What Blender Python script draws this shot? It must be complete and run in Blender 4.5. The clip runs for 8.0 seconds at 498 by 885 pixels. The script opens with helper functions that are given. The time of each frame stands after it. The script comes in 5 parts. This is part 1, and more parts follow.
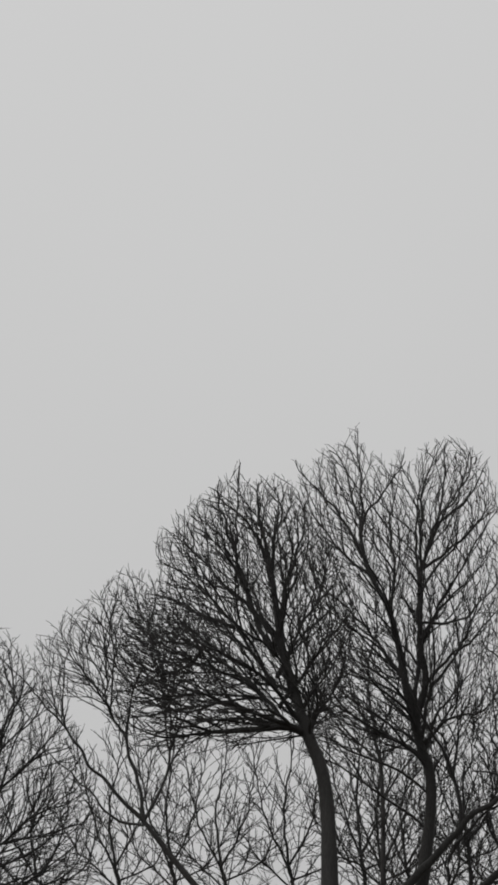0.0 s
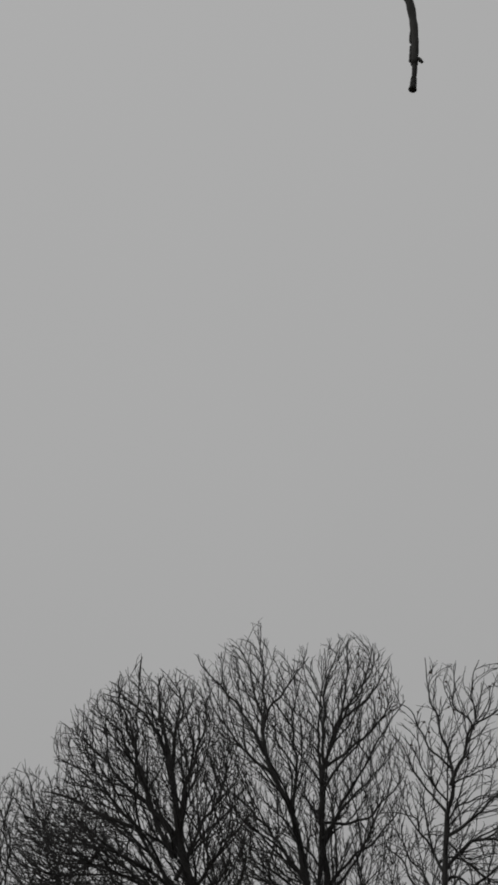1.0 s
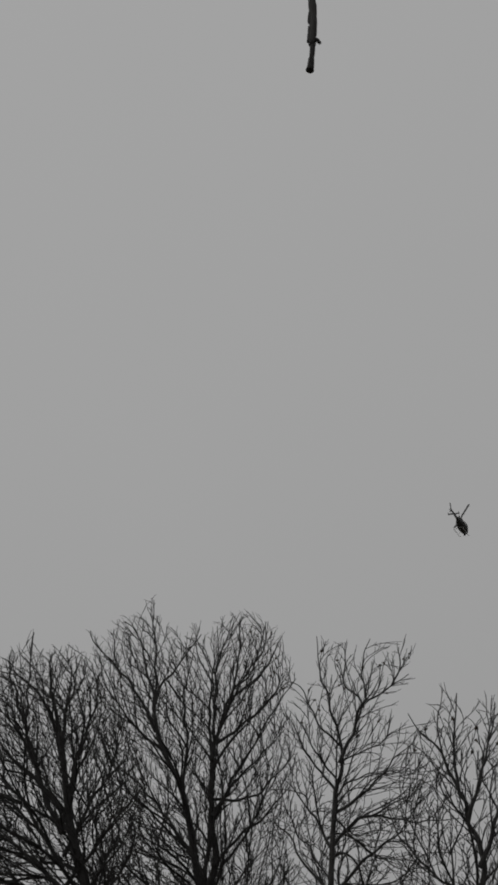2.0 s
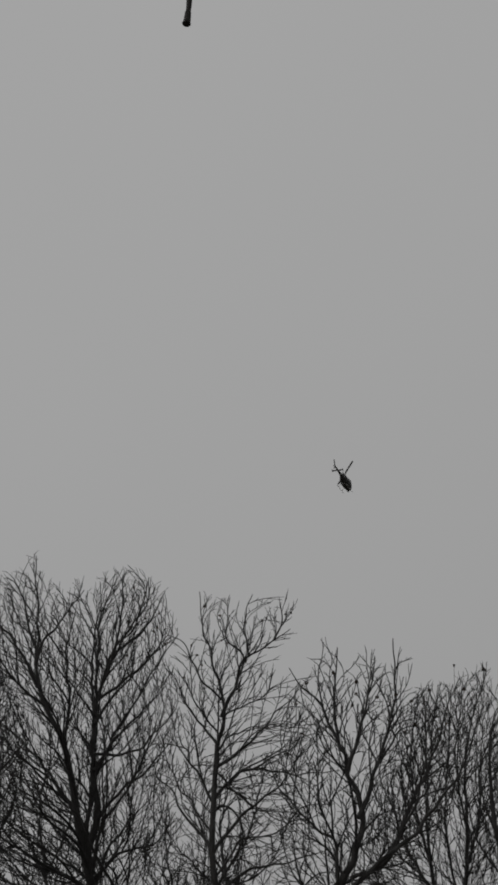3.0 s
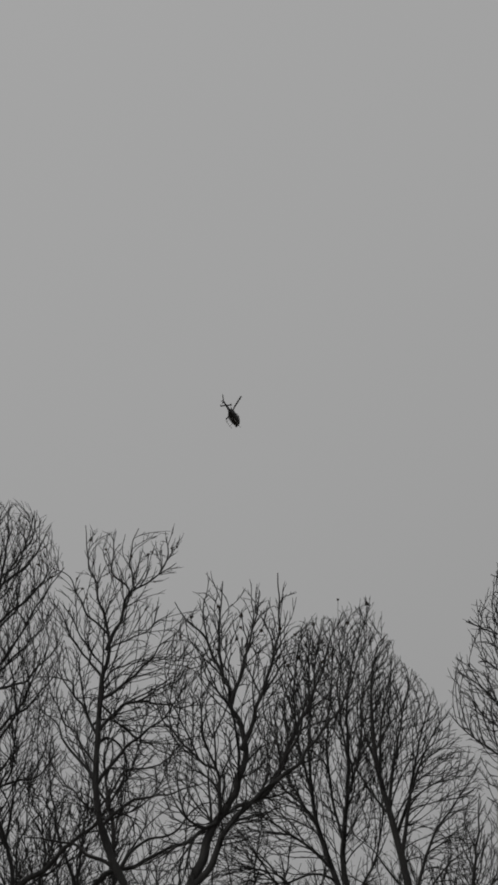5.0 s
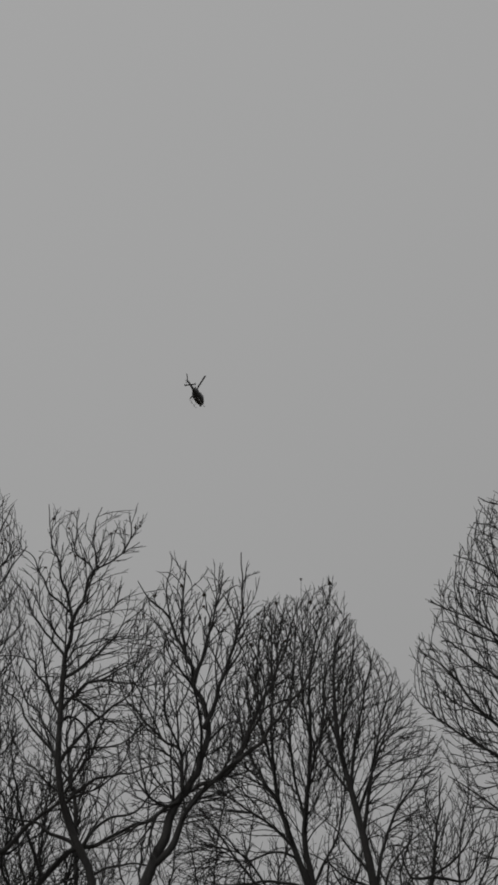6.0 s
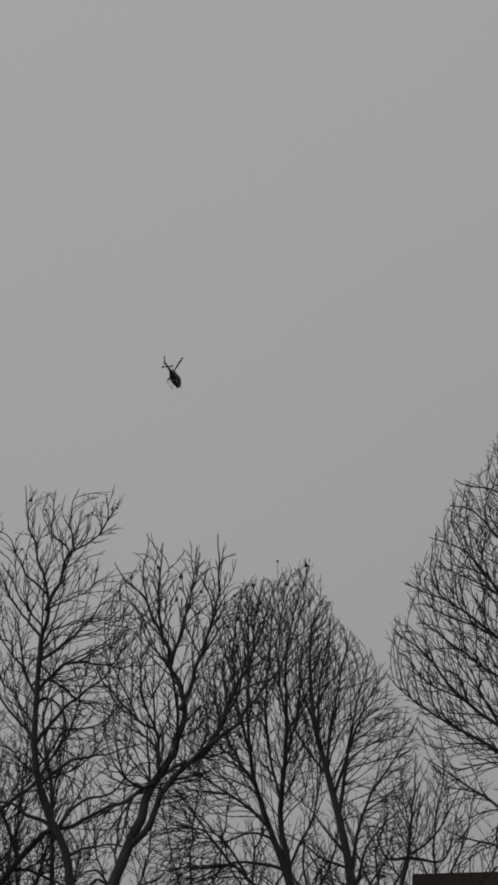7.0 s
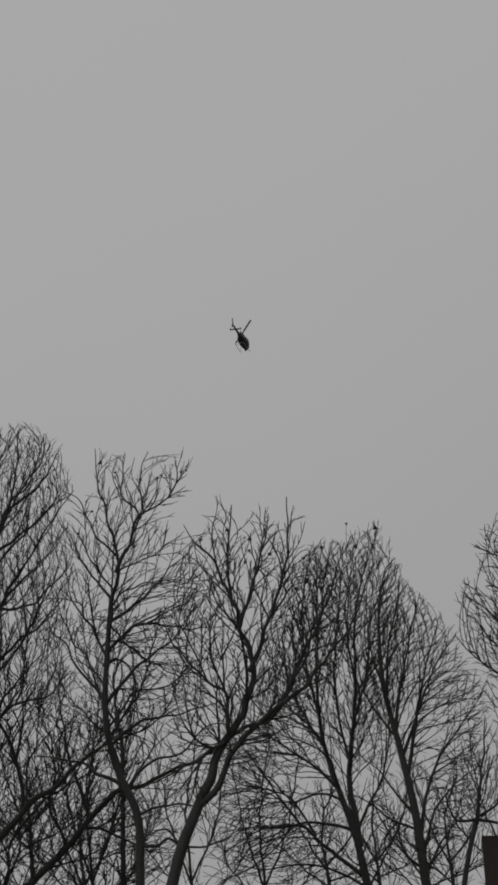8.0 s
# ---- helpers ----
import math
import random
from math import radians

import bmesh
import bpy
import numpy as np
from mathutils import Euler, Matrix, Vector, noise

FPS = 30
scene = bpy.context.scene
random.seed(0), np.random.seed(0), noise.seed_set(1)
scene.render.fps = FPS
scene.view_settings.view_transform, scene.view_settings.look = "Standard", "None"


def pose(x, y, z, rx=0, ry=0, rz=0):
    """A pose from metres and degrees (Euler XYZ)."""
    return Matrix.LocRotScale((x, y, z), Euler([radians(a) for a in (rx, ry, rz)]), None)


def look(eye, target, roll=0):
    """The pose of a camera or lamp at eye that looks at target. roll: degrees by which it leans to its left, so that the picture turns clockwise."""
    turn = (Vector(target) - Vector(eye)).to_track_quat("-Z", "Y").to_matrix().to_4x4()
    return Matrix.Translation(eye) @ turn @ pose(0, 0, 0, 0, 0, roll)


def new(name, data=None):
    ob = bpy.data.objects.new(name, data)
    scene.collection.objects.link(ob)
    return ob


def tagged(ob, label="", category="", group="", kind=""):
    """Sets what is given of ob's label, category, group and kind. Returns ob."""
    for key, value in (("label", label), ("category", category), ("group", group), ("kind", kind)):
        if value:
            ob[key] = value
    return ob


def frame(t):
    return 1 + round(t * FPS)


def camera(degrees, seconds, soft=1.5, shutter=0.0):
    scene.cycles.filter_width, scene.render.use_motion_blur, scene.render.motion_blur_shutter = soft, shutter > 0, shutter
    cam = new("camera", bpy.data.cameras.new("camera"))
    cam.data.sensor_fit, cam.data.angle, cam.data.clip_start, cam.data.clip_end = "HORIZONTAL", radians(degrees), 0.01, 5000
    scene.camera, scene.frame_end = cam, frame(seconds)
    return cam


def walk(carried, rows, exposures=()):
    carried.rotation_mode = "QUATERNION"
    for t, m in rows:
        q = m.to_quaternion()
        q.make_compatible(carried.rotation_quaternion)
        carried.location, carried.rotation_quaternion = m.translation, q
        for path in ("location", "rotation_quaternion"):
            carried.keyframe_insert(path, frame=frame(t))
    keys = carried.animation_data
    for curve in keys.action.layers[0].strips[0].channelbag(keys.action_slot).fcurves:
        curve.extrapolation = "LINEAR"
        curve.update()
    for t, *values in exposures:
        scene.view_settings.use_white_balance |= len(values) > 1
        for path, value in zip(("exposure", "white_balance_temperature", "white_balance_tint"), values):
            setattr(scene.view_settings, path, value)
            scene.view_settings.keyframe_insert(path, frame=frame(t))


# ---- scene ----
EYE = 1.6
cam = camera(18.0, 8.0, soft=3.2)
# seconds, step to the right, yaw, pitch, roll of a camera held by somebody who stands still and follows the helicopter
ROWS = [
    (0.0, 0.000, 12.696, 23.773, -3.246),
    (0.1, 0.000, 13.071, 23.342, -3.380),
    (0.2, 0.000, 14.180, 22.662, -3.785),
    (0.3, 0.000, 14.235, 23.111, -3.817),
    (0.4, 0.000, 12.990, 25.605, -3.399),
    (0.5, 0.000, 11.755, 28.459, -3.170),
    (0.6, 0.000, 10.809, 30.027, -2.648),
    (0.7, 0.000, 9.910, 31.197, -2.761),
    (1.0, 0.000, 9.163, 30.982, -2.438),
    (1.5, 0.000, 7.730, 30.291, -2.324),
    (2.0, 0.023, 4.781, 30.292, -1.244),
    (2.2, 0.032, 3.618, 30.122, -0.077),
    (3.3, 0.082, -0.430, 28.022, 0.550),
    (3.5, 0.091, 0.116, 27.700, 0.500),
    (4.0, 0.091, -1.584, 28.140, 1.047),
    (4.5, 0.091, -3.203, 27.249, 1.382),
    (4.7, 0.091, -3.947, 26.810, 1.814),
    (5.8, 0.091, -5.372, 25.390, 2.424),
    (6.0, 0.091, -5.948, 25.426, 2.528),
    (6.5, 0.091, -5.582, 25.299, 2.198),
    (7.0, 0.091, -6.834, 24.735, 2.727),
    (7.4, 0.091, -6.494, 24.671, 2.451),
    (7.5, 0.091, -5.204, 24.103, 1.862),
    (8.0, 0.091, -4.050, 23.467, 1.722),
]
walk(cam, [(t, pose(x, 0, EYE, 0, 0, yaw) @ pose(0, 0, 0, pitch) @ pose(0, 0, 0, 0, roll) @ pose(0, 0, 0, 90)) for t, x, yaw, pitch, roll in ROWS],
     [(0.0, 0.70), (0.3, 0.78), (0.5, 0.73), (0.6, 0.54), (0.7, 0.45), (0.8, 0.28), (1.0, 0.12), (1.5, 0.01), (2.0, -0.06), (4.0, -0.01), (6.5, -0.01), (7.4, -0.02), (8.0, 0.09)])

# ---- overcast sky and a weak, wide sun behind the cloud ----
SUN_UP, SUN_ROUND = radians(38), radians(-130)
world = bpy.data.worlds.new("overcast")
scene.world = world
world.use_nodes = True
wn, wl = world.node_tree.nodes, world.node_tree.links
wn.clear()
sky = wn.new("ShaderNodeTexSky")
sky.sky_type, sky.sun_disc, sky.sun_elevation, sky.sun_rotation = "NISHITA", False, SUN_UP, SUN_ROUND
sky.dust_density, sky.air_density = 6.0, 1.0
grey = wn.new("ShaderNodeRGBToBW")
clear = wn.new("ShaderNodeMath")
clear.operation, clear.inputs[1].default_value = "MULTIPLY", 0.006
where = wn.new("ShaderNodeTexCoord")
cloud = wn.new("ShaderNodeTexNoise")
cloud.inputs["Scale"].default_value, cloud.inputs["Detail"].default_value, cloud.inputs["Roughness"].default_value = 1.6, 3.0, 0.45
layer = wn.new("ShaderNodeMapRange")
layer.inputs["From Min"].default_value, layer.inputs["From Max"].default_value = 0.25, 0.75
layer.inputs["To Min"].default_value, layer.inputs["To Max"].default_value = 0.272, 0.288
both = wn.new("ShaderNodeMath")
both.operation = "ADD"
tone = wn.new("ShaderNodeMix")
tone.data_type = "RGBA"
tone.blend_type = "MULTIPLY"
tone.inputs[0].default_value = 1.0
tone.inputs[7].default_value = (1.0, 1.0, 1.0, 1)
back = wn.new("ShaderNodeBackground")
sink = wn.new("ShaderNodeOutputWorld")
wl.new(sky.outputs[0], grey.inputs[0])
wl.new(grey.outputs[0], clear.inputs[0])
wl.new(where.outputs["Generated"], cloud.inputs["Vector"])
wl.new(cloud.outputs[0], layer.inputs[0])
wl.new(clear.outputs[0], both.inputs[0])
wl.new(layer.outputs[0], both.inputs[1])
height = wn.new("ShaderNodeSeparateXYZ")
lift = wn.new("ShaderNodeMath")
lift.operation, lift.inputs[1].default_value, lift.inputs[2].default_value = "MULTIPLY_ADD", 0.42, 1.0
over = wn.new("ShaderNodeMath")
over.operation = "MULTIPLY"
wl.new(where.outputs["Generated"], height.inputs[0])
slant = wn.new("ShaderNodeMath")
slant.operation, slant.inputs[1].default_value = "MULTIPLY_ADD", -0.28
wl.new(height.outputs["X"], slant.inputs[0])
wl.new(height.outputs["Z"], slant.inputs[2])
wl.new(slant.outputs[0], lift.inputs[0])
wl.new(both.outputs[0], over.inputs[0])
wl.new(lift.outputs[0], over.inputs[1])
wl.new(over.outputs[0], tone.inputs[6])
wl.new(tone.outputs[2], back.inputs[0])
wl.new(back.outputs[0], sink.inputs[0])
lamp = bpy.data.lights.new("sun", "SUN")
lamp.energy, lamp.angle, lamp.color = 0.5, radians(30), (1.0, 0.97, 0.93)
sun = new("sun", lamp)
sun.matrix_world = look((0, 0, 60), (-60 * math.sin(SUN_ROUND), 60 * math.cos(SUN_ROUND) * -1, 60 - 60 * math.tan(SUN_UP)))


# ---- materials ----
def surface(name, dark, light, rough=0.8, scale=6.0, stretch=(1, 1, 1), bump=0.3, depth=0.01, metal=0.0, fine=8.0, mottled=0.35):
    """Two scales of variation between two colours, and relief, at real size."""
    m = bpy.data.materials.new(name)
    m.use_nodes = True
    n, l = m.node_tree.nodes, m.node_tree.links
    b = n["Principled BSDF"]
    co = n.new("ShaderNodeTexCoord")
    mp = n.new("ShaderNodeMapping")
    mp.inputs["Scale"].default_value = stretch
    big, small = n.new("ShaderNodeTexNoise"), n.new("ShaderNodeTexNoise")
    big.inputs["Scale"].default_value, big.inputs["Detail"].default_value = scale, 4
    small.inputs["Scale"].default_value, small.inputs["Detail"].default_value = scale * fine, 5
    mix = n.new("ShaderNodeMath")
    mix.operation, mix.inputs[2].default_value = "MULTIPLY_ADD", mottled
    half = n.new("ShaderNodeMath")
    half.operation, half.inputs[1].default_value = "MULTIPLY", 0.55
    ramp = n.new("ShaderNodeValToRGB")
    ramp.color_ramp.elements[0].position, ramp.color_ramp.elements[1].position = 0.25, 0.75
    ramp.color_ramp.elements[0].color, ramp.color_ramp.elements[1].color = (*dark, 1), (*light, 1)
    bp = n.new("ShaderNodeBump")
    bp.inputs["Strength"].default_value, bp.inputs["Distance"].default_value = bump, depth
    l.new(co.outputs["Object"], mp.inputs[0])
    l.new(mp.outputs[0], big.inputs[0])
    l.new(mp.outputs[0], small.inputs[0])
    l.new(small.outputs[0], half.inputs[0])
    mix.operation = "ADD"
    sc = n.new("ShaderNodeMath")
    sc.operation, sc.inputs[1].default_value = "MULTIPLY", 0.45
    l.new(big.outputs[0], sc.inputs[0])
    l.new(half.outputs[0], mix.inputs[0])
    l.new(sc.outputs[0], mix.inputs[1])
    l.new(mix.outputs[0], ramp.inputs[0])
    l.new(ramp.outputs[0], b.inputs["Base Color"])
    l.new(small.outputs[0], bp.inputs["Height"])
    l.new(bp.outputs[0], b.inputs["Normal"])
    b.inputs["Roughness"].default_value, b.inputs["Metallic"].default_value = rough, metal
    return m


BARK = surface("bark", (0.017, 0.0166, 0.0162), (0.052, 0.0505, 0.049), 0.9, 5.0, (1, 1, 0.22), 0.9, 0.02)
TWIG = surface("twig_bark", (0.014, 0.0137, 0.0133), (0.036, 0.035, 0.034), 0.85, 9.0, (1, 1, 0.5), 0.3, 0.003)
LEAF = surface("dry_leaf", (0.035, 0.026, 0.018), (0.085, 0.06, 0.04), 0.8, 30.0)
PAINT = surface("dark_paint", (0.034, 0.035, 0.037), (0.054, 0.055, 0.058), 0.62, 2.0, bump=0.03)
METAL = surface("worn_metal", (0.10, 0.10, 0.10), (0.18, 0.18, 0.18), 0.4, 6.0, metal=0.7, bump=0.05)
PALE = surface("pale_metal", (0.30, 0.30, 0.30), (0.42, 0.42, 0.42), 0.45, 6.0, metal=0.3, bump=0.05)
GLASS = surface("tinted_glazing", (0.012, 0.013, 0.014), (0.018, 0.019, 0.020), 0.06, 2.0, bump=0.0)
GROUND = surface("leaf_litter_ground", (0.035, 0.03, 0.022), (0.10, 0.085, 0.06), 0.95, 0.8, bump=0.8, depth=0.05, fine=14)
BRICKWORK = surface("dark_brick", (0.034, 0.027, 0.026), (0.078, 0.055, 0.050), 0.9, 1.2, bump=0.5, depth=0.01, fine=16)
ROOFING = surface("roof_felt", (0.02, 0.02, 0.021), (0.045, 0.044, 0.044), 0.85, 2.0, bump=0.4)


# ---- building helpers ----
def part(name, bm, material, parent=None, label="", smooth=False):
    me = bpy.data.meshes.new(name)
    bm.normal_update()
    bm.to_mesh(me)
    bm.free()
    me.materials.append(material)
    if smooth:
        me.polygons.foreach_set("use_smooth", [True] * len(me.polygons))
    ob = new(name, me)
    if parent is not None:
        ob.parent = parent
    return tagged(ob, label)


def tubes(paths, radii, sides):
    """Vertices and quads of many tubes at once. paths: m x n x 3, radii: m x n."""
    m, n, _ = paths.shape
    tan = np.gradient(paths, axis=1)
    tan /= np.linalg.norm(tan, axis=2, keepdims=True) + 1e-9
    mean = paths[:, -1] - paths[:, 0]
    ref = np.where(np.abs(mean[:, 2:3]) > 0.9 * np.linalg.norm(mean, axis=1, keepdims=True), np.array([[1.0, 0.0, 0.0]]), np.array([[0.0, 0.0, 1.0]]))
    u = np.cross(tan, ref[:, None, :])
    u /= np.linalg.norm(u, axis=2, keepdims=True) + 1e-9
    w = np.cross(tan, u)
    a = np.arange(sides) * 2 * np.pi / sides
    ring = paths[:, :, None, :] + radii[:, :, None, None] * (u[:, :, None, :] * np.cos(a)[None, None, :, None] + w[:, :, None, :] * np.sin(a)[None, None, :, None])
    verts = ring.reshape(-1, 3)
    i = np.arange(m)[:, None, None] * n * sides + np.arange(n - 1)[None, :, None] * sides
    k, k2 = np.arange(sides)[None, None, :], (np.arange(sides)[None, None, :] + 1) % sides
    faces = np.stack([i + k, i + k2, i + sides + k2, i + sides + k], axis=3).reshape(-1, 4)
    return verts, faces


def array_object(name, verts, faces, material, parent, label="", kind=""):
    me = bpy.data.meshes.new(name)
    me.vertices.add(len(verts))
    me.vertices.foreach_set("co", np.ascontiguousarray(verts, dtype=np.float32).ravel())
    me.loops.add(faces.size)
    me.loops.foreach_set("vertex_index", np.ascontiguousarray(faces, dtype=np.int32).ravel())
    me.polygons.add(len(faces))
    me.polygons.foreach_set("loop_start", np.arange(len(faces), dtype=np.int32) * 4)
    me.polygons.foreach_set("use_smooth", np.ones(len(faces), dtype=bool))
    me.materials.append(material)
    me.update(calc_edges=True)
    ob = new(name, me)
    ob.parent = parent
    return tagged(ob, label, kind=kind)


def smooth_line(points, steps):
    """A rounded line through the points, with evenly spread stations."""
    p = np.array(points, dtype=float)
    e = np.vstack([2 * p[0] - p[1], p, 2 * p[-1] - p[-2]])
    out = []
    for i in range(1, len(e) - 2):
        for s in np.linspace(0, 1, 8, endpoint=False):
            a, b, c, d = e[i - 1], e[i], e[i + 1], e[i + 2]
            out.append(0.5 * (2 * b + (c - a) * s + (2 * a - 5 * b + 4 * c - d) * s * s + (3 * b - a - 3 * c + d) * s ** 3))
    out.append(p[-1])
    q = np.array(out)
    run = np.concatenate([[0], np.cumsum(np.linalg.norm(np.diff(q, axis=0), axis=1))])
    at = np.linspace(0, run[-1], steps)
    return np.stack([np.interp(at, run, q[:, i]) for i in range(3)], axis=1), run[-1]


# ---- ground ----
bm = bmesh.new()
bmesh.ops.create_grid(bm, x_segments=90, y_segments=90, size=1.0)
for v in bm.verts:
    r = max(abs(v.co.x), abs(v.co.y))
    k = 30 + 2400 * r ** 3
    v.co.x, v.co.y = v.co.x * k, v.co.y * k + 30
    far = max(0.0, 1 - math.hypot(v.co.x, v.co.y - 30) / 400)
    v.co.z = (noise.noise((v.co.x * 0.06, v.co.y * 0.06, 0)) * 0.25 - 0.15) * far
tagged(part("ground", bm, GROUND, smooth=True), "brown leaf litter and winter grass under bare trees", "ground", kind="structure")


# ---- bare trees ----
def start_tree(label, base, room=0.3, deep=1.5, up=0.1, leaves=0, crook=1.0, stout=1.0, spurs=0.5, fan=0.2, low=0.4, heart=0.1, spread=0.15):
    """room: how near to one another the twigs end; deep: half the crown's depth; up: how much shoots turn upwards."""
    root = new("bare_tree")
    root.location = (base[0], base[1], -0.1)
    tagged(root, label, "tree", "bare trees")
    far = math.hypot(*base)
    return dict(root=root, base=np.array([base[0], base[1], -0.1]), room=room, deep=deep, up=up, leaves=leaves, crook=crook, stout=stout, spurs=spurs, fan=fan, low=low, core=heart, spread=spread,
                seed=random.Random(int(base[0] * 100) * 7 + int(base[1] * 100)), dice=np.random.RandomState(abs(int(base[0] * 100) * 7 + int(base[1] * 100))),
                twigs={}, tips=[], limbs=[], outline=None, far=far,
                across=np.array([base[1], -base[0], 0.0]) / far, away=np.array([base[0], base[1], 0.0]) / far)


def trunk(tree, r0, r1, *points):
    base = tree["base"]
    first = np.array(points[0])
    low = [base, base + (first - base) * np.array([0.25, 0.25, 0.5])]
    line, run = smooth_line([*low, *points], 40)
    line = line - base
    s = np.linspace(0, 1, 40)
    radii = r0 + (r1 - r0) * s + 0.35 * r0 * np.exp(-s * 18)
    wob = np.array([noise.noise((0.0, float(base[0]), float(z) * 1.7)) for z in line[:, 2]])
    radii = radii * (1 + 0.08 * wob)
    v, f = tubes(line[None], radii[None], 12)
    ob = array_object("trunk", v, f, BARK, tree["root"])
    tree["limbs"].append((line[20:], radii[20:], ob, run * 0.5))


def limb(tree, r0, r1, *points):
    line, run = smooth_line(points, 8 * len(points))
    line = line - tree["base"]
    off = tree["seed"].uniform(0, 50)
    edge = np.sin(np.linspace(0, math.pi, len(line)))
    for i in range(len(line)):
        x = i * run / len(line) * 1.9 + off
        line[i] += (0.10 * tree["crook"]) * edge[i] * np.array([noise.noise((x, 0.3, off)), noise.noise((x, 7.3, off)), noise.noise((x, 3.3, off))])
    radii = r1 + (r0 - r1) * (1 - np.linspace(0, 1, len(line))) ** 1.1
    v, f = tubes(line[None], radii[None], 8)
    ob = array_object("limb", v, f, BARK, tree["root"])
    tree["limbs"].append((line, radii, ob, run))


def crown_outline(tree, *points):
    """The outline that the crown fills in the camera's view, as steps across from the foot of the tree and heights."""
    tree["outline"] = np.array(points) + np.array([0.0, 0.1])


def inside(outline, p):
    """Which of the points p lie in the outline, and how far they are from its edge."""
    a, b = outline, np.roll(outline, -1, axis=0)
    x, y = p[:, 0:1], p[:, 1:2]
    crosses = ((a[:, 1] > y) != (b[:, 1] > y)) & (x < (b[:, 0] - a[:, 0]) * (y - a[:, 1]) / (b[:, 1] - a[:, 1] + 1e-9) + a[:, 0])
    e = b - a
    s = np.clip(((p[:, None] - a) * e).sum(2) / ((e * e).sum(1) + 1e-9), 0, 1)
    gap = np.linalg.norm(p[:, None] - a - s[:, :, None] * e, axis=2).min(axis=1)
    return crosses.sum(axis=1) % 2 == 1, gap


def free_places(tree, room):
    """Places all through the crown that twigs will grow towards."""
    dice = tree["dice"]
    if tree["outline"] is not None:
        o = tree["outline"]
        low, high = o.min(axis=0), o.max(axis=0)
        many = int((high - low).prod() * 2 * tree["deep"] / room ** 3 * 0.9)
        flat = low + dice.rand(many, 2) * (high - low)
        within, gap = inside(o, flat)
        within &= dice.rand(many) < (0.3 + gap / 0.6) * np.minimum(1.0, tree["low"] + (flat[:, 1] - low[1]) / (high - low)[1] * 1.6)
        flat, gap = flat[within], gap[within]
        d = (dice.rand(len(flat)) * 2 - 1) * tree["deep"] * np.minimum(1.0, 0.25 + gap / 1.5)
        # Heights grow with depth from the camera, so the outline holds in its view.
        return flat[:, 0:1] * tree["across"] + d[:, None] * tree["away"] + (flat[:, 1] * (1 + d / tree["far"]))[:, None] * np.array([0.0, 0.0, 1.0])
    groups = []
    for line, _, _, run in tree["limbs"]:
        s = dice.rand(int(run * 2.0 / room ** 2)) ** 0.8 * (len(line) - 1.001)
        k = s.astype(int)
        p = line[k] + (line[k + 1] - line[k]) * (s - k)[:, None]
        groups.append(p + dice.randn(len(p), 3) * (0.25 + 0.75 * (1 - s / len(line)))[:, None] * np.array([1.0, 1.0, 0.7]))
    p = np.vstack(groups)
    top = np.vstack([l for l, _, _, _ in tree["limbs"]])
    gap = np.maximum(0, np.abs((p @ tree["across"])[:, None] - (top @ tree["across"])[None, :]) - 0.15)
    return p[p[:, 2] < (top[None, :, 2] + 0.1 - 2.0 * gap).max(axis=1)]


def shoots(tree, net, goals, kill, step, reach, drift, sharp, broad):
    """Shoots grow on, step by step, towards the free places nearest to them; a place that is reached is free no more."""
    dice = tree["dice"]
    near, cost, who, fresh = np.full(len(goals), 1e9), np.full(len(goals), 1e9), np.zeros(len(goals), dtype=int), 0
    for _ in range(70):
        p = np.array(net["at"][fresh:])
        for i in range(0, len(p), 400):
            q, w = p[i:i + 400], np.array(net["way"][fresh + i:fresh + i + 400])
            d = np.sqrt(np.maximum((goals ** 2).sum(1)[:, None] + (q ** 2).sum(1)[None] - 2 * goals @ q.T, 1e-9))
            ahead = (goals @ w.T - (q * w).sum(1)[None]) / d
            near = np.minimum(near, d.min(axis=1))
            out = q - tree["heart"]
            out /= np.linalg.norm(out, axis=1, keepdims=True) + 1e-9
            outward = (goals @ out.T - (q * out).sum(1)[None]) / d
            d = d * np.where((ahead > broad) & (outward > tree["spread"]), 1 + sharp * (1 - ahead), 1e3)
            k = d.argmin(axis=1)
            d = d[np.arange(len(goals)), k]
            better = d < cost
            cost[better], who[better] = d[better], fresh + i + k[better]
        fresh = len(net["at"])
        keep = near > kill
        goals, near, cost, who = goals[keep], near[keep], cost[keep], who[keep]
        pull = cost < reach
        if not pull.any():
            return
        pulled, spot = np.unique(who[pull], return_inverse=True)
        to = np.zeros((len(pulled), 3))
        at = np.array(net["at"])
        fan = at[pulled] - tree["heart"]
        fan /= np.linalg.norm(fan, axis=1, keepdims=True) + 1e-9
        np.add.at(to, spot, (goals[pull] - at[who[pull]]) / cost[pull][:, None])
        to /= np.linalg.norm(to, axis=1, keepdims=True) + 1e-9
        to += drift * np.array(net["way"])[pulled] + dice.randn(len(pulled), 3) * 0.09 * tree["crook"] + np.array([0.0, 0.0, tree["up"]]) + tree["fan"] * fan
        to /= np.linalg.norm(to, axis=1, keepdims=True) + 1e-9
        for k, way in zip(pulled, to):
            if len(net["next"][k]) > 3 or any(way @ net["way"][c] > 0.86 for c in net["next"][k]):
                continue
            net["next"][k].append(len(net["at"]))
            net["at"].append(net["at"][k] + way * step)
            net["way"].append(way)
            net["from"].append(k)
            net["next"].append([])
            net["limb"].append(net["limb"][k])
            net["thick"].append(0.0)
        if len(net["at"]) == fresh:
            return


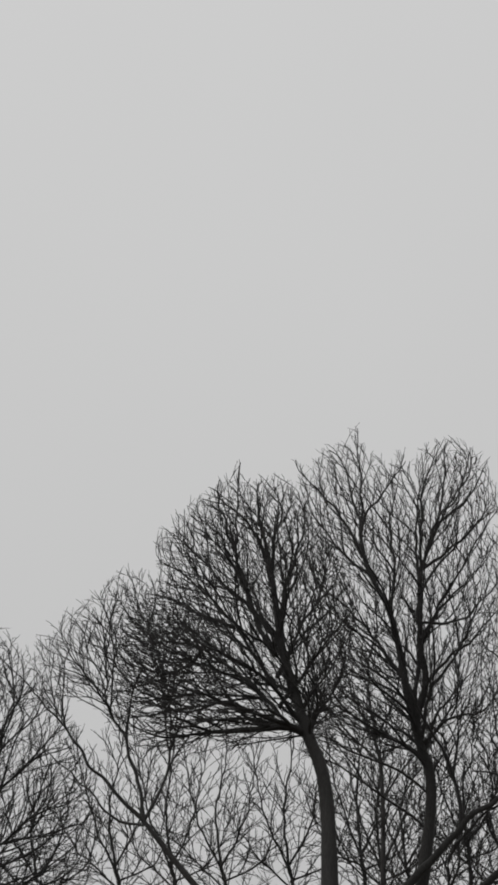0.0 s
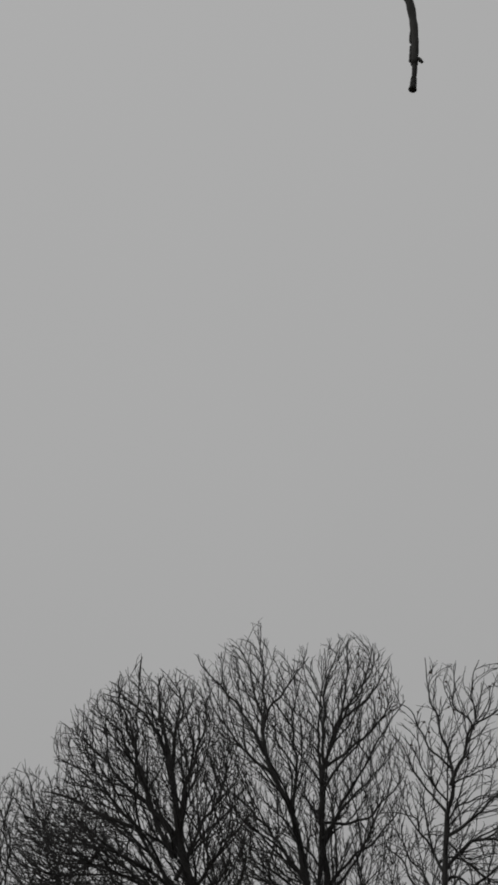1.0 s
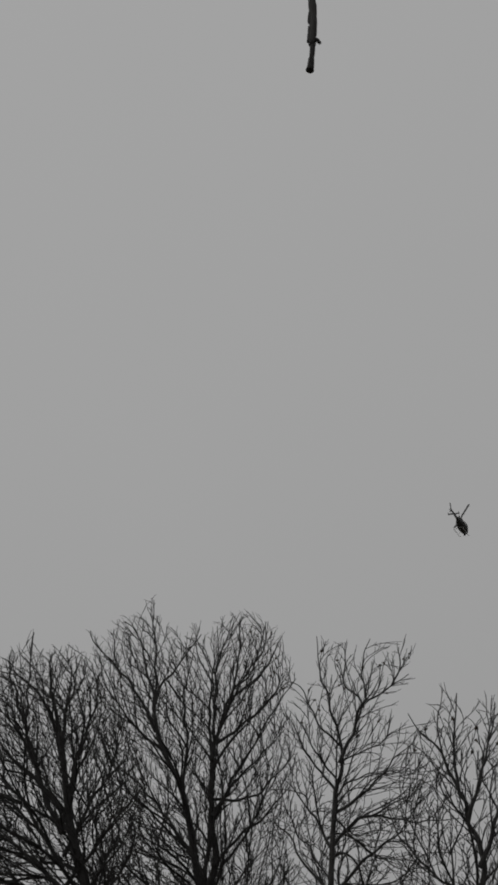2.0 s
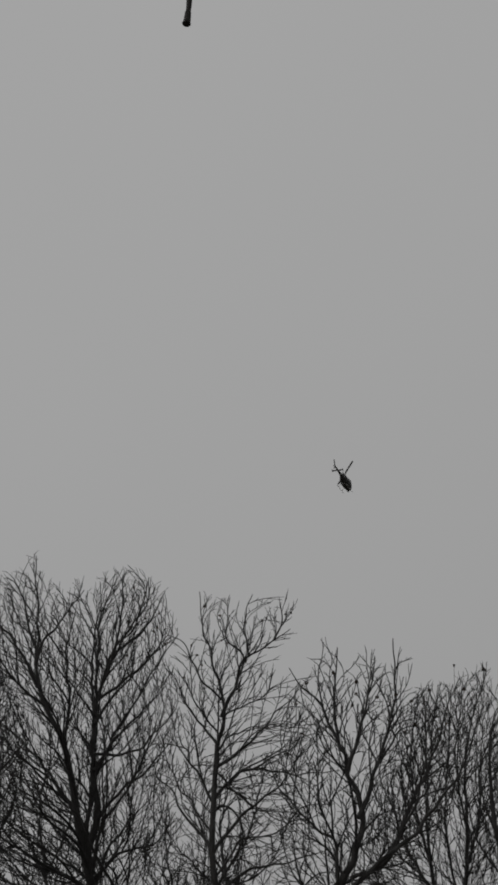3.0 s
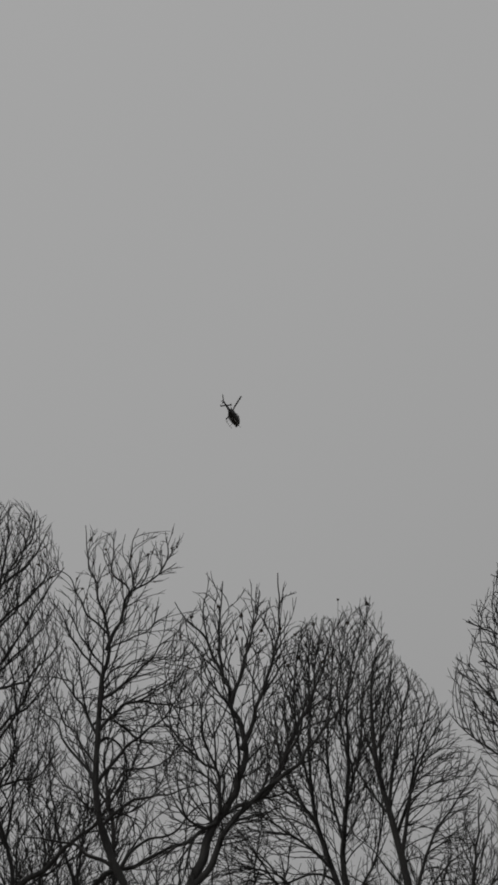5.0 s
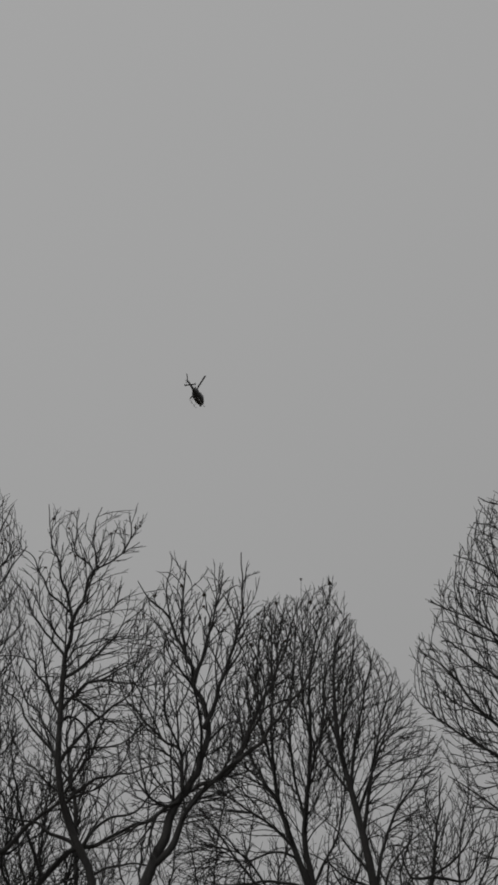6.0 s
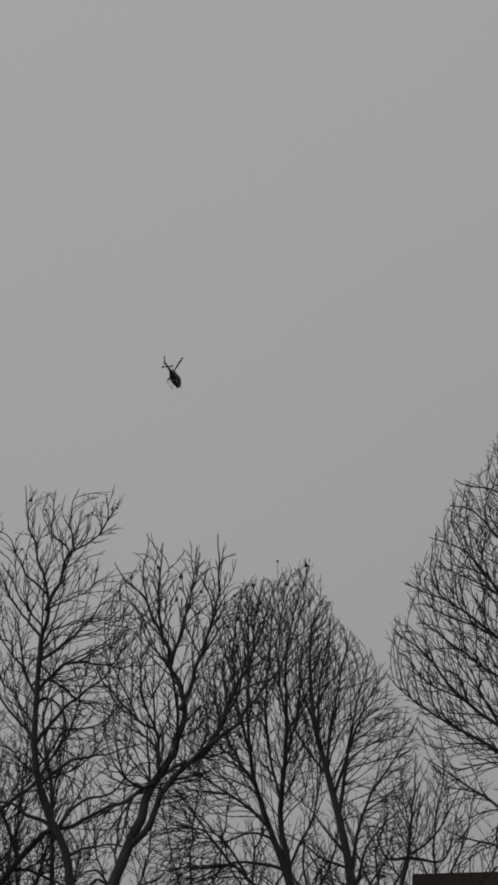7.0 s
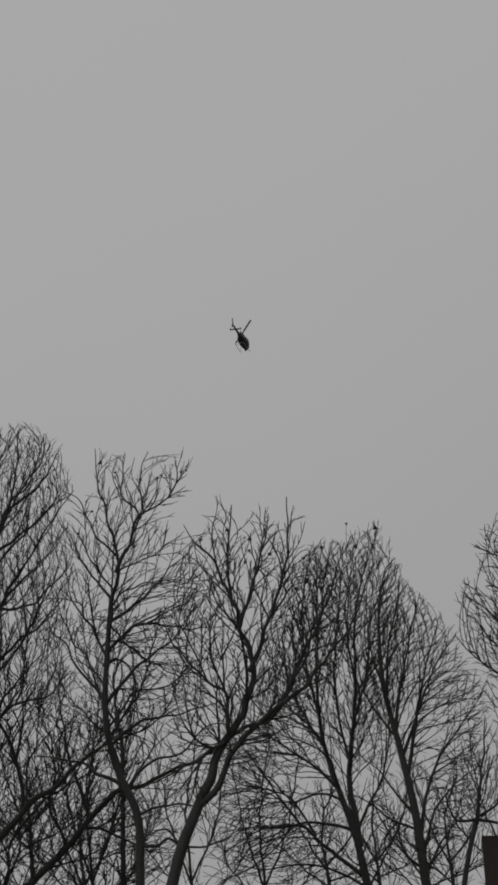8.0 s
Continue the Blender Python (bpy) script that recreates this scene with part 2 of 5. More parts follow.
def aside(tan, degrees_off, turn):
    """A way that leaves tan by that angle; turn says to which side, going round it."""
    u = np.array([tan[1], -tan[0], 0.0]) + 1e-6
    u = u / math.sqrt(u @ u)
    w = np.cross(tan, u)
    a = radians(degrees_off)
    return tan * math.cos(a) + (u * math.cos(turn) + w * math.sin(turn)) * math.sin(a)


def twig(tree, pts, radii):
    tree["twigs"].setdefault(len(pts), []).append((np.array(pts), np.array(radii)))


def fill_crown(tree):
    """Branches, their side branches and twigs, from all limbs of the tree at once."""
    rng, room, fine = tree["seed"], tree["room"], 0.0109 * tree["stout"]
    net = {"at": [], "way": [], "from": [], "next": [], "limb": [], "thick": []}
    for i, (line, radii, _, run) in enumerate(tree["limbs"]):
        count = max(4, int(run / 0.3))
        for s in np.linspace(0.0 if i == 0 else 0.12, 1, count):
            k = min(int(s * (len(line) - 1)), len(line) - 2)
            tan = line[k + 1] - line[k]
            net["at"].append(line[k] + tan * (s * (len(line) - 1) - k))
            net["way"].append(tan / math.sqrt(tan @ tan))
            net["from"].append(-1)
            net["next"].append([])
            net["limb"].append(i)
            net["thick"].append(float(radii[k]))
    wood = len(net["at"])
    stem = np.vstack([l for l, _, _, _ in tree["limbs"]])
    low, high = stem[:, 2].min(), stem[:, 2].max()
    tree["heart"] = stem[np.abs(stem[:, 2] - low - tree["core"] * (high - low)).argmin()]
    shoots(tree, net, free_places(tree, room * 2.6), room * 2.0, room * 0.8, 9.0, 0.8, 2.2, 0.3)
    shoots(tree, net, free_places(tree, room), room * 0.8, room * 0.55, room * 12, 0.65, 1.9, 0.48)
    at, count = np.array(net["at"]), len(net["at"])
    leader = [-1] * count
    weight = [0.0] * count
    for k in range(count - 1, wood - 1, -1):
        net["thick"][k] = max(fine, weight[k] ** (1 / 2.05))
        b = net["from"][k]
        weight[b] += net["thick"][k] ** 2.05
        if b >= wood and (leader[b] < 0 or net["thick"][k] > net["thick"][leader[b]]):
            leader[b] = k
    for k in range(wood, count):
        b = net["from"][k]
        net["thick"][k] = min(net["thick"][k], max(fine, net["thick"][b] * (0.7 if b < wood else 0.97)))
    soft = at.copy()
    for _ in range(2):
        for k in range(wood, count):
            if leader[k] >= 0:
                soft[k] = 0.5 * at[k] + 0.25 * at[net["from"][k]] + 0.25 * at[leader[k]]
        at = soft.copy()
    for k in range(wood, count):
        b = net["from"][k]
        if b >= wood and leader[b] == k:
            continue
        pts, radii, j = [at[b]], [net["thick"][k]], k
        while j >= 0:
            pts.append(at[j])
            radii.append(net["thick"][j])
            j = leader[j]
        tree["tips"].append(pts[-1])
        if radii[0] > 0.0156 and len(pts) > 3:
            v, f = tubes(np.array(pts)[None], np.array(radii)[None], 5)
            array_object("branch", v, f, TWIG, tree["limbs"][net["limb"][k]][2])
        else:
            twig(tree, pts, radii)
    for k in range(wood, count):
        ends = leader[k] < 0
        if net["thick"][k] > 2.2 * fine or rng.random() > (0.9 if ends else tree["spurs"]):
            continue
        tan = at[k] - at[net["from"][k]]
        tan = tan / (math.sqrt(tan @ tan) + 1e-9)
        for _ in range(2 if ends else 1):
            way = aside(tan, rng.uniform(8, 26) if ends else rng.uniform(24, 46), rng.uniform(0, 6.28))
            way = way + np.array([0.0, 0.0, tree["up"] * 0.5])
            run = room * rng.uniform(0.5, 1.5)
            bend = np.array([rng.gauss(0, 0.12), rng.gauss(0, 0.12), rng.gauss(0, 0.12)])
            twig(tree, [at[k], at[k] + way * run * 0.5, at[k] + (way + bend) * run], [fine * 0.9, fine * 0.8, fine * 0.55])


def leaf_tuft(bm, at, rng, size, count):
    for _ in range(count):
        a, b = rng.uniform(0, 6.28), rng.uniform(-0.9, 0.9)
        u = Vector((math.cos(a) * math.cos(b), math.sin(a) * math.cos(b), math.sin(b)))
        w = u.orthogonal().normalized()
        h = u.cross(w) * 0.35
        c = Vector(at) + u * size * 0.15
        q = [c - u * size * 0.5, c + w * size * 0.32 + h * size, c + u * size * 0.55, c - w * size * 0.32 + h * size, c - h * size * 0.5]
        vs = [bm.verts.new(p) for p in q]
        bm.faces.new((vs[0], vs[1], vs[4]))
        bm.faces.new((vs[1], vs[2], vs[4]))
        bm.faces.new((vs[2], vs[3], vs[4]))
        bm.faces.new((vs[3], vs[0], vs[4]))


def tuft(tree, size, point):
    """A clump of withered leaves at the end of a bare shoot."""
    bm = bmesh.new()
    leaf_tuft(bm, (0, 0, 0), tree["seed"], size, 9)
    part("leaf_clump", bm, LEAF, tree["root"], "dark clump of withered leaves").location = tuple(np.array(point) - tree["base"])


def finish_tree(tree):
    fill_crown(tree)
    vs, fs, n = [], [], 0
    for group in tree["twigs"].values():
        v, f = tubes(np.array([p for p, _ in group]), np.array([r for _, r in group]), 3)
        vs.append(v)
        fs.append(f + n)
        n += len(v)
    array_object("crown", np.vstack(vs), np.vstack(fs), TWIG, tree["root"], "mass of fine bare grey-brown twigs", "stuff")
    if tree["leaves"]:
        rng = tree["seed"]
        high = sorted(tree["tips"], key=lambda p: -p[2])[len(tree["tips"]) // 30 : max(40, len(tree["tips"]) // 3)]
        for p in rng.sample(high, tree["leaves"]):
            bm = bmesh.new()
            leaf_tuft(bm, (0, 0, 0), rng, rng.uniform(0.06, 0.10), 6)
            part("withered_leaf", bm, LEAF, tree["root"], "shrivelled brown leaf still clinging").location = tuple(p)


grove = start_tree("dense bare tree with many fine grey twigs in the thicket", (-18.49, 46.44), room=0.28, deep=2.0, up=0.0, crook=1.2, low=1.0)
crown_outline(grove, (-3.78, 6.50), (-5.17, 13.19), (-2.54, 15.66), (0.08, 16.42), (0.98, 15.65), (2.02, 14.44), (3.15, 13.08), (3.80, 10.98), (3.68, 7.53))
trunk(grove, 0.163, 0.08, (-18.52, 46.44, 6.75), (-18.58, 46.42, 8.53), (-18.63, 46.40, 10.21))
limb(grove, 0.07, 0.015, (-18.59, 46.42, 9.87), (-18.35, 46.75, 11.32), (-18.10, 47.09, 12.81), (-18.01, 47.37, 14.34), (-18.42, 47.45, 15.87))
limb(grove, 0.07, 0.015, (-18.59, 46.42, 9.87), (-17.70, 46.55, 11.11), (-16.91, 46.63, 12.00), (-16.13, 46.69, 13.08))
limb(grove, 0.07, 0.015, (-18.59, 46.42, 9.87), (-18.95, 46.27, 11.55), (-19.02, 46.24, 13.50), (-18.91, 46.29, 15.34), (-18.56, 46.43, 16.70))
limb(grove, 0.06, 0.012, (-18.58, 46.42, 8.53), (-17.51, 47.05, 9.67), (-16.71, 47.55, 10.80), (-16.55, 47.82, 11.92))
limb(grove, 0.06, 0.012, (-18.71, 46.37, 10.20), (-19.55, 45.69, 12.12), (-19.85, 45.24, 14.13))
finish_tree(grove)

grove = start_tree("slender bare tree with a leaning forked trunk", (-9.43, 44.88), room=0.27, deep=2.0, up=0.02, crook=1.2, low=1.0)
crown_outline(grove, (-6.70, 12.90), (-6.72, 15.01), (-5.90, 15.74), (-5.43, 16.11), (-4.82, 16.70), (-4.30, 17.36), (-3.51, 17.17), (-2.30, 16.89), (-1.02, 15.65), (-0.37, 13.22))
trunk(grove, 0.163, 0.075, (-10.11, 44.88, 7.11), (-10.31, 44.83, 7.43), (-11.27, 44.60, 8.41), (-12.42, 44.29, 9.71))
limb(grove, 0.06, 0.012, (-12.42, 44.29, 9.71), (-12.73, 44.33, 10.87), (-13.27, 44.30, 12.17), (-13.85, 44.24, 13.33), (-14.01, 44.32, 15.44), (-13.91, 44.48, 16.75))
limb(grove, 0.065, 0.012, (-12.42, 44.29, 9.71), (-13.92, 43.65, 11.11), (-14.92, 43.13, 12.37), (-15.72, 42.66, 13.24), (-16.59, 42.13, 14.02))
limb(grove, 0.04, 0.01, (-12.42, 44.29, 9.61), (-13.42, 44.08, 9.84), (-14.46, 43.83, 10.90), (-15.24, 43.64, 11.51), (-16.32, 43.33, 12.00))
limb(grove, 0.055, 0.012, (-12.43, 44.29, 9.77), (-11.99, 44.64, 11.10), (-12.02, 44.87, 12.31), (-12.31, 45.02, 14.06), (-13.05, 45.05, 16.02))
limb(grove, 0.03, 0.01, (-13.74, 43.90, 13.24), (-14.35, 43.60, 13.84), (-15.05, 43.26, 14.78), (-15.13, 43.12, 15.61))
limb(grove, 0.035, 0.01, (-11.92, 44.43, 11.88), (-12.36, 44.47, 14.25), (-13.13, 44.42, 16.18), (-13.50, 44.48, 17.20))
finish_tree(grove)

grove = start_tree("big bare tree with a thick dark trunk and densely branched crown", (-5.76, 37.54), room=0.215, deep=2.1, up=0.0, crook=1.3, stout=0.9, heart=0.2, spread=0.35)
crown_outline(grove, (-4.73, 9.93), (-5.76, 10.82), (-5.86, 12.46), (-5.35, 13.61), (-4.74, 14.36), (-4.93, 15.52), (-4.49, 15.97), (-4.10, 16.52), (-3.54, 16.88), (-3.35, 17.36), (-2.98, 17.23), (-2.86, 17.79), (-2.66, 17.16), (-2.15, 17.45), (-1.55, 17.23), (-1.06, 16.83), (-0.59, 16.08), (-0.13, 15.11), (0.26, 13.67), (0.29, 12.27), (0.21, 10.12))
trunk(grove, 0.34, 0.04, (-6.04, 37.50, 9.04), (-6.58, 37.41, 10.70), (-6.91, 37.36, 11.69), (-7.25, 37.31, 12.71), (-7.43, 37.28, 13.69), (-7.66, 37.25, 14.99), (-7.98, 37.20, 16.18))
limb(grove, 0.05, 0.01, (-7.96, 37.20, 16.03), (-8.05, 36.98, 16.70), (-7.96, 36.78, 17.09))
limb(grove, 0.065, 0.012, (-7.43, 37.28, 12.56), (-7.77, 37.37, 13.15), (-8.12, 37.46, 13.92), (-8.61, 37.52, 15.39), (-8.69, 37.65, 17.14), (-8.72, 37.78, 18.08))
limb(grove, 0.06, 0.012, (-7.33, 37.30, 11.74), (-7.67, 37.11, 12.16), (-8.72, 36.82, 13.61), (-9.66, 36.54, 14.45), (-10.28, 36.31, 14.77))
limb(grove, 0.07, 0.012, (-7.50, 37.27, 13.12), (-7.97, 37.45, 13.67), (-9.24, 37.51, 14.96), (-10.40, 37.58, 16.04))
limb(grove, 0.06, 0.012, (-8.02, 37.19, 13.75), (-8.47, 36.87, 14.78), (-8.98, 36.53, 15.63), (-9.55, 36.19, 16.07))
limb(grove, 0.06, 0.012, (-7.26, 37.31, 11.07), (-7.53, 37.33, 11.41), (-8.72, 37.22, 12.41), (-9.90, 37.10, 13.05), (-10.81, 37.03, 13.47))
limb(grove, 0.075, 0.012, (-7.45, 37.28, 12.84), (-7.25, 37.26, 14.11), (-6.95, 37.25, 15.28), (-6.80, 37.22, 16.10), (-6.98, 37.14, 16.91))
limb(grove, 0.06, 0.012, (-7.64, 37.25, 14.40), (-7.62, 37.58, 15.71), (-7.55, 37.91, 16.84), (-7.48, 38.24, 17.61))
limb(grove, 0.05, 0.012, (-8.48, 37.12, 15.10), (-8.89, 36.91, 16.15), (-9.03, 36.75, 16.77), (-8.98, 36.61, 17.10))
limb(grove, 0.06, 0.012, (-7.36, 37.29, 12.01), (-6.91, 37.50, 13.19), (-6.44, 37.71, 14.26), (-6.17, 37.89, 15.51))
limb(grove, 0.06, 0.012, (-7.28, 37.31, 11.27), (-6.56, 37.05, 12.22), (-5.94, 36.77, 12.96), (-5.32, 36.50, 13.57))
limb(grove, 0.05, 0.012, (-8.47, 37.12, 13.28), (-9.37, 37.20, 13.66), (-10.30, 37.26, 14.12), (-10.93, 37.38, 14.28))
limb(grove, 0.05, 0.012, (-7.79, 37.23, 15.13), (-8.13, 36.86, 15.89), (-8.66, 36.45, 16.27), (-9.23, 36.04, 16.34))
limb(grove, 0.05, 0.012, (-9.23, 37.01, 12.68), (-9.65, 37.16, 12.24), (-10.35, 37.26, 11.99), (-11.09, 37.36, 12.09))
finish_tree(grove)

grove = start_tree("tall bare tree whose long limbs fan out upwards", (-4.69, 41.77), room=0.25, deep=1.9, up=0.03, crook=1.2, stout=0.9, low=1.0, heart=0.15, spread=0.45, leaves=26)
crown_outline(grove, (-2.79, 10.71), (-2.65, 14.94), (-2.91, 17.38), (-3.15, 18.57), (-3.30, 19.79), (-2.89, 19.27), (-2.52, 20.02), (-1.95, 20.29), (-1.44, 20.97), (-1.17, 19.92), (-0.71, 19.66), (-0.20, 19.97), (0.26, 19.32), (0.46, 20.07), (1.08, 20.36), (1.81, 20.27), (2.16, 19.79), (2.44, 19.19), (2.74, 18.51), (2.33, 17.82), (2.78, 17.00), (2.76, 15.86), (2.72, 14.28), (2.53, 12.60), (1.76, 10.83))
trunk(grove, 0.27, 0.045, (-3.95, 41.85, 9.94), (-4.28, 41.82, 11.50), (-4.61, 41.78, 12.81), (-4.86, 41.75, 14.14), (-5.17, 41.72, 15.25), (-5.75, 41.65, 16.36), (-6.00, 41.62, 17.51))
limb(grove, 0.045, 0.01, (-6.00, 41.62, 17.38), (-5.98, 41.49, 18.96), (-6.07, 41.34, 19.84), (-6.08, 41.20, 20.54))
limb(grove, 0.11, 0.012, (-4.41, 41.80, 12.08), (-4.14, 41.93, 13.17), (-4.33, 42.01, 14.77), (-4.31, 42.11, 16.22), (-4.01, 42.24, 17.44), (-3.48, 42.40, 18.70), (-2.96, 42.56, 19.53), (-2.94, 42.66, 20.46))
limb(grove, 0.05, 0.012, (-4.16, 41.83, 16.45), (-3.61, 41.71, 16.81), (-2.85, 41.62, 17.48), (-2.29, 41.50, 18.17))
limb(grove, 0.05, 0.012, (-4.31, 41.81, 15.95), (-4.41, 42.05, 16.92), (-4.40, 42.30, 18.67), (-4.23, 42.57, 19.81))
limb(grove, 0.045, 0.012, (-3.91, 41.86, 17.41), (-3.70, 41.62, 18.37), (-3.61, 41.38, 19.12), (-3.57, 41.13, 19.88))
limb(grove, 0.055, 0.012, (-5.89, 41.64, 16.71), (-6.25, 41.66, 17.48), (-6.82, 41.66, 18.28), (-7.73, 41.62, 19.28), (-7.96, 41.66, 19.80))
limb(grove, 0.05, 0.012, (-6.00, 41.62, 17.34), (-5.73, 41.58, 18.12), (-5.31, 41.56, 18.62), (-4.71, 41.55, 19.60))
limb(grove, 0.06, 0.012, (-4.27, 41.82, 14.36), (-3.78, 42.19, 15.35), (-3.19, 42.58, 16.10), (-2.37, 42.99, 17.25))
limb(grove, 0.06, 0.012, (-4.16, 41.83, 12.99), (-3.56, 41.75, 13.73), (-2.83, 41.69, 14.32), (-2.11, 41.62, 15.16))
limb(grove, 0.065, 0.012, (-4.64, 41.78, 13.12), (-5.55, 41.81, 14.36), (-6.17, 41.88, 15.18), (-6.73, 41.95, 15.68))
limb(grove, 0.05, 0.012, (-5.10, 41.72, 15.04), (-4.94, 41.37, 16.29), (-5.05, 40.99, 17.46), (-4.81, 40.65, 18.66))
limb(grove, 0.045, 0.012, (-5.96, 41.63, 17.71), (-6.33, 41.80, 18.81), (-6.61, 41.97, 19.77), (-7.03, 42.13, 20.29))
limb(grove, 0.05, 0.012, (-5.63, 41.66, 16.15), (-6.31, 41.27, 16.58), (-6.85, 40.89, 17.27), (-7.18, 40.53, 17.97))
limb(grove, 0.045, 0.012, (-3.71, 41.88, 17.88), (-3.02, 42.17, 18.58), (-2.68, 42.42, 19.37), (-2.44, 42.66, 20.00))
limb(grove, 0.05, 0.012, (-4.29, 41.81, 14.83), (-3.42, 41.65, 14.78), (-2.64, 41.48, 15.20), (-2.02, 41.29, 15.92))
limb(grove, 0.075, 0.012, (-4.28, 41.82, 11.87), (-4.41, 41.96, 13.02), (-4.13, 42.16, 14.63), (-3.45, 42.39, 16.10), (-2.71, 42.64, 17.62), (-2.04, 42.87, 18.75))
limb(grove, 0.06, 0.012, (-4.21, 41.82, 11.58), (-3.92, 41.62, 12.87), (-3.10, 41.48, 14.05), (-2.54, 41.31, 15.57))
limb(grove, 0.055, 0.012, (-4.14, 41.83, 11.21), (-3.85, 42.03, 12.22), (-3.29, 42.26, 13.08), (-2.72, 42.49, 13.80))
limb(grove, 0.05, 0.012, (-4.20, 41.82, 11.43), (-3.58, 41.59, 11.96), (-2.69, 41.39, 12.20), (-1.95, 41.17, 12.88))
limb(grove, 0.045, 0.010, (-4.30, 41.81, 15.68), (-3.80, 42.04, 16.61), (-2.87, 42.31, 17.72), (-2.08, 42.57, 18.55))
limb(grove, 0.045, 0.010, (-4.30, 41.81, 16.09), (-3.88, 41.69, 17.70), (-3.18, 41.60, 18.56), (-2.86, 41.47, 19.81))
limb(grove, 0.045, 0.010, (-4.29, 41.81, 15.19), (-4.32, 42.11, 17.32), (-4.19, 42.43, 19.40), (-3.73, 42.78, 20.80))
limb(grove, 0.04, 0.010, (-4.29, 41.82, 15.91), (-4.21, 41.52, 17.43), (-4.17, 41.22, 18.54), (-4.19, 40.92, 19.58))
limb(grove, 0.14, 0.02, (-5.23, 41.66, 6.99), (-4.53, 41.49, 7.72), (-3.69, 41.33, 8.60), (-2.84, 41.15, 9.41), (-1.97, 40.95, 10.09), (-0.95, 40.74, 10.91), (-0.22, 40.50, 12.04))
finish_tree(grove)

grove = start_tree("slim bare tree with a sinuous trunk and open forked crown", (-0.02, 40.00), room=0.27, deep=1.0, up=0.03, crook=1.4, low=0.8, heart=0.5, leaves=22)
crown_outline(grove, (-2.22, 11.06), (-2.62, 13.25), (-2.50, 14.31), (-2.14, 15.24), (-2.04, 16.67), (-2.18, 17.35), (-1.72, 17.64), (-1.41, 17.48), (-1.37, 18.84), (-0.87, 18.64), (-0.40, 18.92), (-0.02, 18.29), (0.29, 18.46), (0.61, 18.66), (1.03, 18.65), (1.47, 18.36), (1.33, 17.70), (0.81, 16.93), (0.73, 16.32), (1.79, 16.39), (1.39, 15.75), (1.76, 15.20), (2.20, 14.88), (2.01, 13.81), (1.48, 13.07), (1.24, 12.18), (0.50, 11.46), (0.34, 10.08), (-1.78, 10.10))
trunk(grove, 0.169, 0.06, (-0.04, 40.00, 4.57), (-0.07, 40.00, 5.35), (-0.10, 40.00, 7.11), (-0.14, 40.00, 8.73), (-0.57, 39.99, 9.72), (-0.86, 39.99, 10.59), (-1.00, 39.99, 11.62), (-0.95, 39.99, 13.12), (-0.86, 39.99, 14.51))
limb(grove, 0.055, 0.01, (-0.86, 39.99, 14.48), (-0.67, 40.05, 15.32), (-0.91, 40.11, 16.46), (-1.10, 40.16, 17.14), (-1.23, 40.22, 17.99), (-1.35, 40.27, 18.95))
limb(grove, 0.06, 0.01, (-0.75, 39.99, 15.22), (-0.37, 39.91, 16.06), (0.01, 39.82, 16.84), (0.67, 39.73, 17.23), (1.13, 39.63, 17.55))
limb(grove, 0.035, 0.01, (-0.37, 40.00, 16.10), (-0.22, 40.06, 16.93), (-0.61, 40.11, 17.62), (-0.51, 40.18, 18.73))
limb(grove, 0.035, 0.01, (-0.72, 39.99, 15.69), (-1.28, 39.82, 16.20), (-1.73, 39.64, 17.10), (-2.18, 39.45, 17.36))
limb(grove, 0.04, 0.01, (-0.86, 39.99, 14.48), (-1.28, 40.18, 15.12), (-1.74, 40.36, 15.83), (-2.07, 40.54, 16.63))
limb(grove, 0.045, 0.01, (-0.95, 39.99, 12.89), (-1.48, 40.17, 13.95), (-1.65, 40.36, 14.48), (-2.64, 40.51, 14.69))
limb(grove, 0.05, 0.01, (-0.87, 39.99, 13.88), (-0.22, 39.85, 14.30), (0.23, 39.70, 14.64), (0.68, 39.55, 15.21), (1.20, 39.38, 15.55))
limb(grove, 0.05, 0.01, (-0.95, 39.99, 13.04), (-0.37, 40.07, 13.67), (0.23, 40.15, 13.85), (1.12, 40.21, 13.70), (2.33, 40.24, 13.81))
limb(grove, 0.055, 0.01, (-0.97, 39.99, 11.62), (-0.65, 39.92, 12.12), (0.08, 39.85, 12.76), (0.82, 39.77, 13.34), (1.42, 39.68, 14.23))
limb(grove, 0.045, 0.01, (-1.00, 39.99, 11.69), (-1.39, 40.21, 12.28), (-2.15, 40.42, 13.41), (-2.79, 40.62, 14.57))
limb(grove, 0.05, 0.01, (-0.82, 39.99, 10.59), (-0.07, 39.80, 11.12), (0.94, 39.59, 11.27), (2.09, 39.35, 11.56))
limb(grove, 0.028, 0.01, (-0.75, 39.99, 15.22), (-0.30, 40.08, 15.48), (0.20, 40.16, 15.75), (0.69, 40.24, 16.14))
limb(grove, 0.03, 0.01, (-0.87, 39.99, 14.27), (-0.40, 39.94, 14.77), (0.11, 39.88, 14.93), (0.68, 39.82, 14.78))
limb(grove, 0.03, 0.01, (-0.86, 39.99, 14.82), (-1.30, 40.02, 15.44), (-1.55, 40.05, 16.12), (-1.60, 40.08, 16.78))
limb(grove, 0.03, 0.01, (0.01, 40.00, 16.91), (-0.15, 40.00, 17.57), (-0.07, 40.00, 18.24), (0.12, 40.00, 18.74))
limb(grove, 0.03, 0.01, (0.70, 40.00, 17.40), (0.86, 39.99, 17.89), (0.90, 39.99, 18.48))
limb(grove, 0.06, 0.015, (-0.43, 40.00, 9.44), (-1.07, 40.18, 9.91), (-1.95, 40.35, 10.32), (-2.82, 40.50, 10.44))
limb(grove, 0.03, 0.01, (-0.97, 39.99, 12.06), (-1.55, 40.17, 13.02), (-2.01, 40.35, 13.69), (-2.49, 40.52, 15.01))
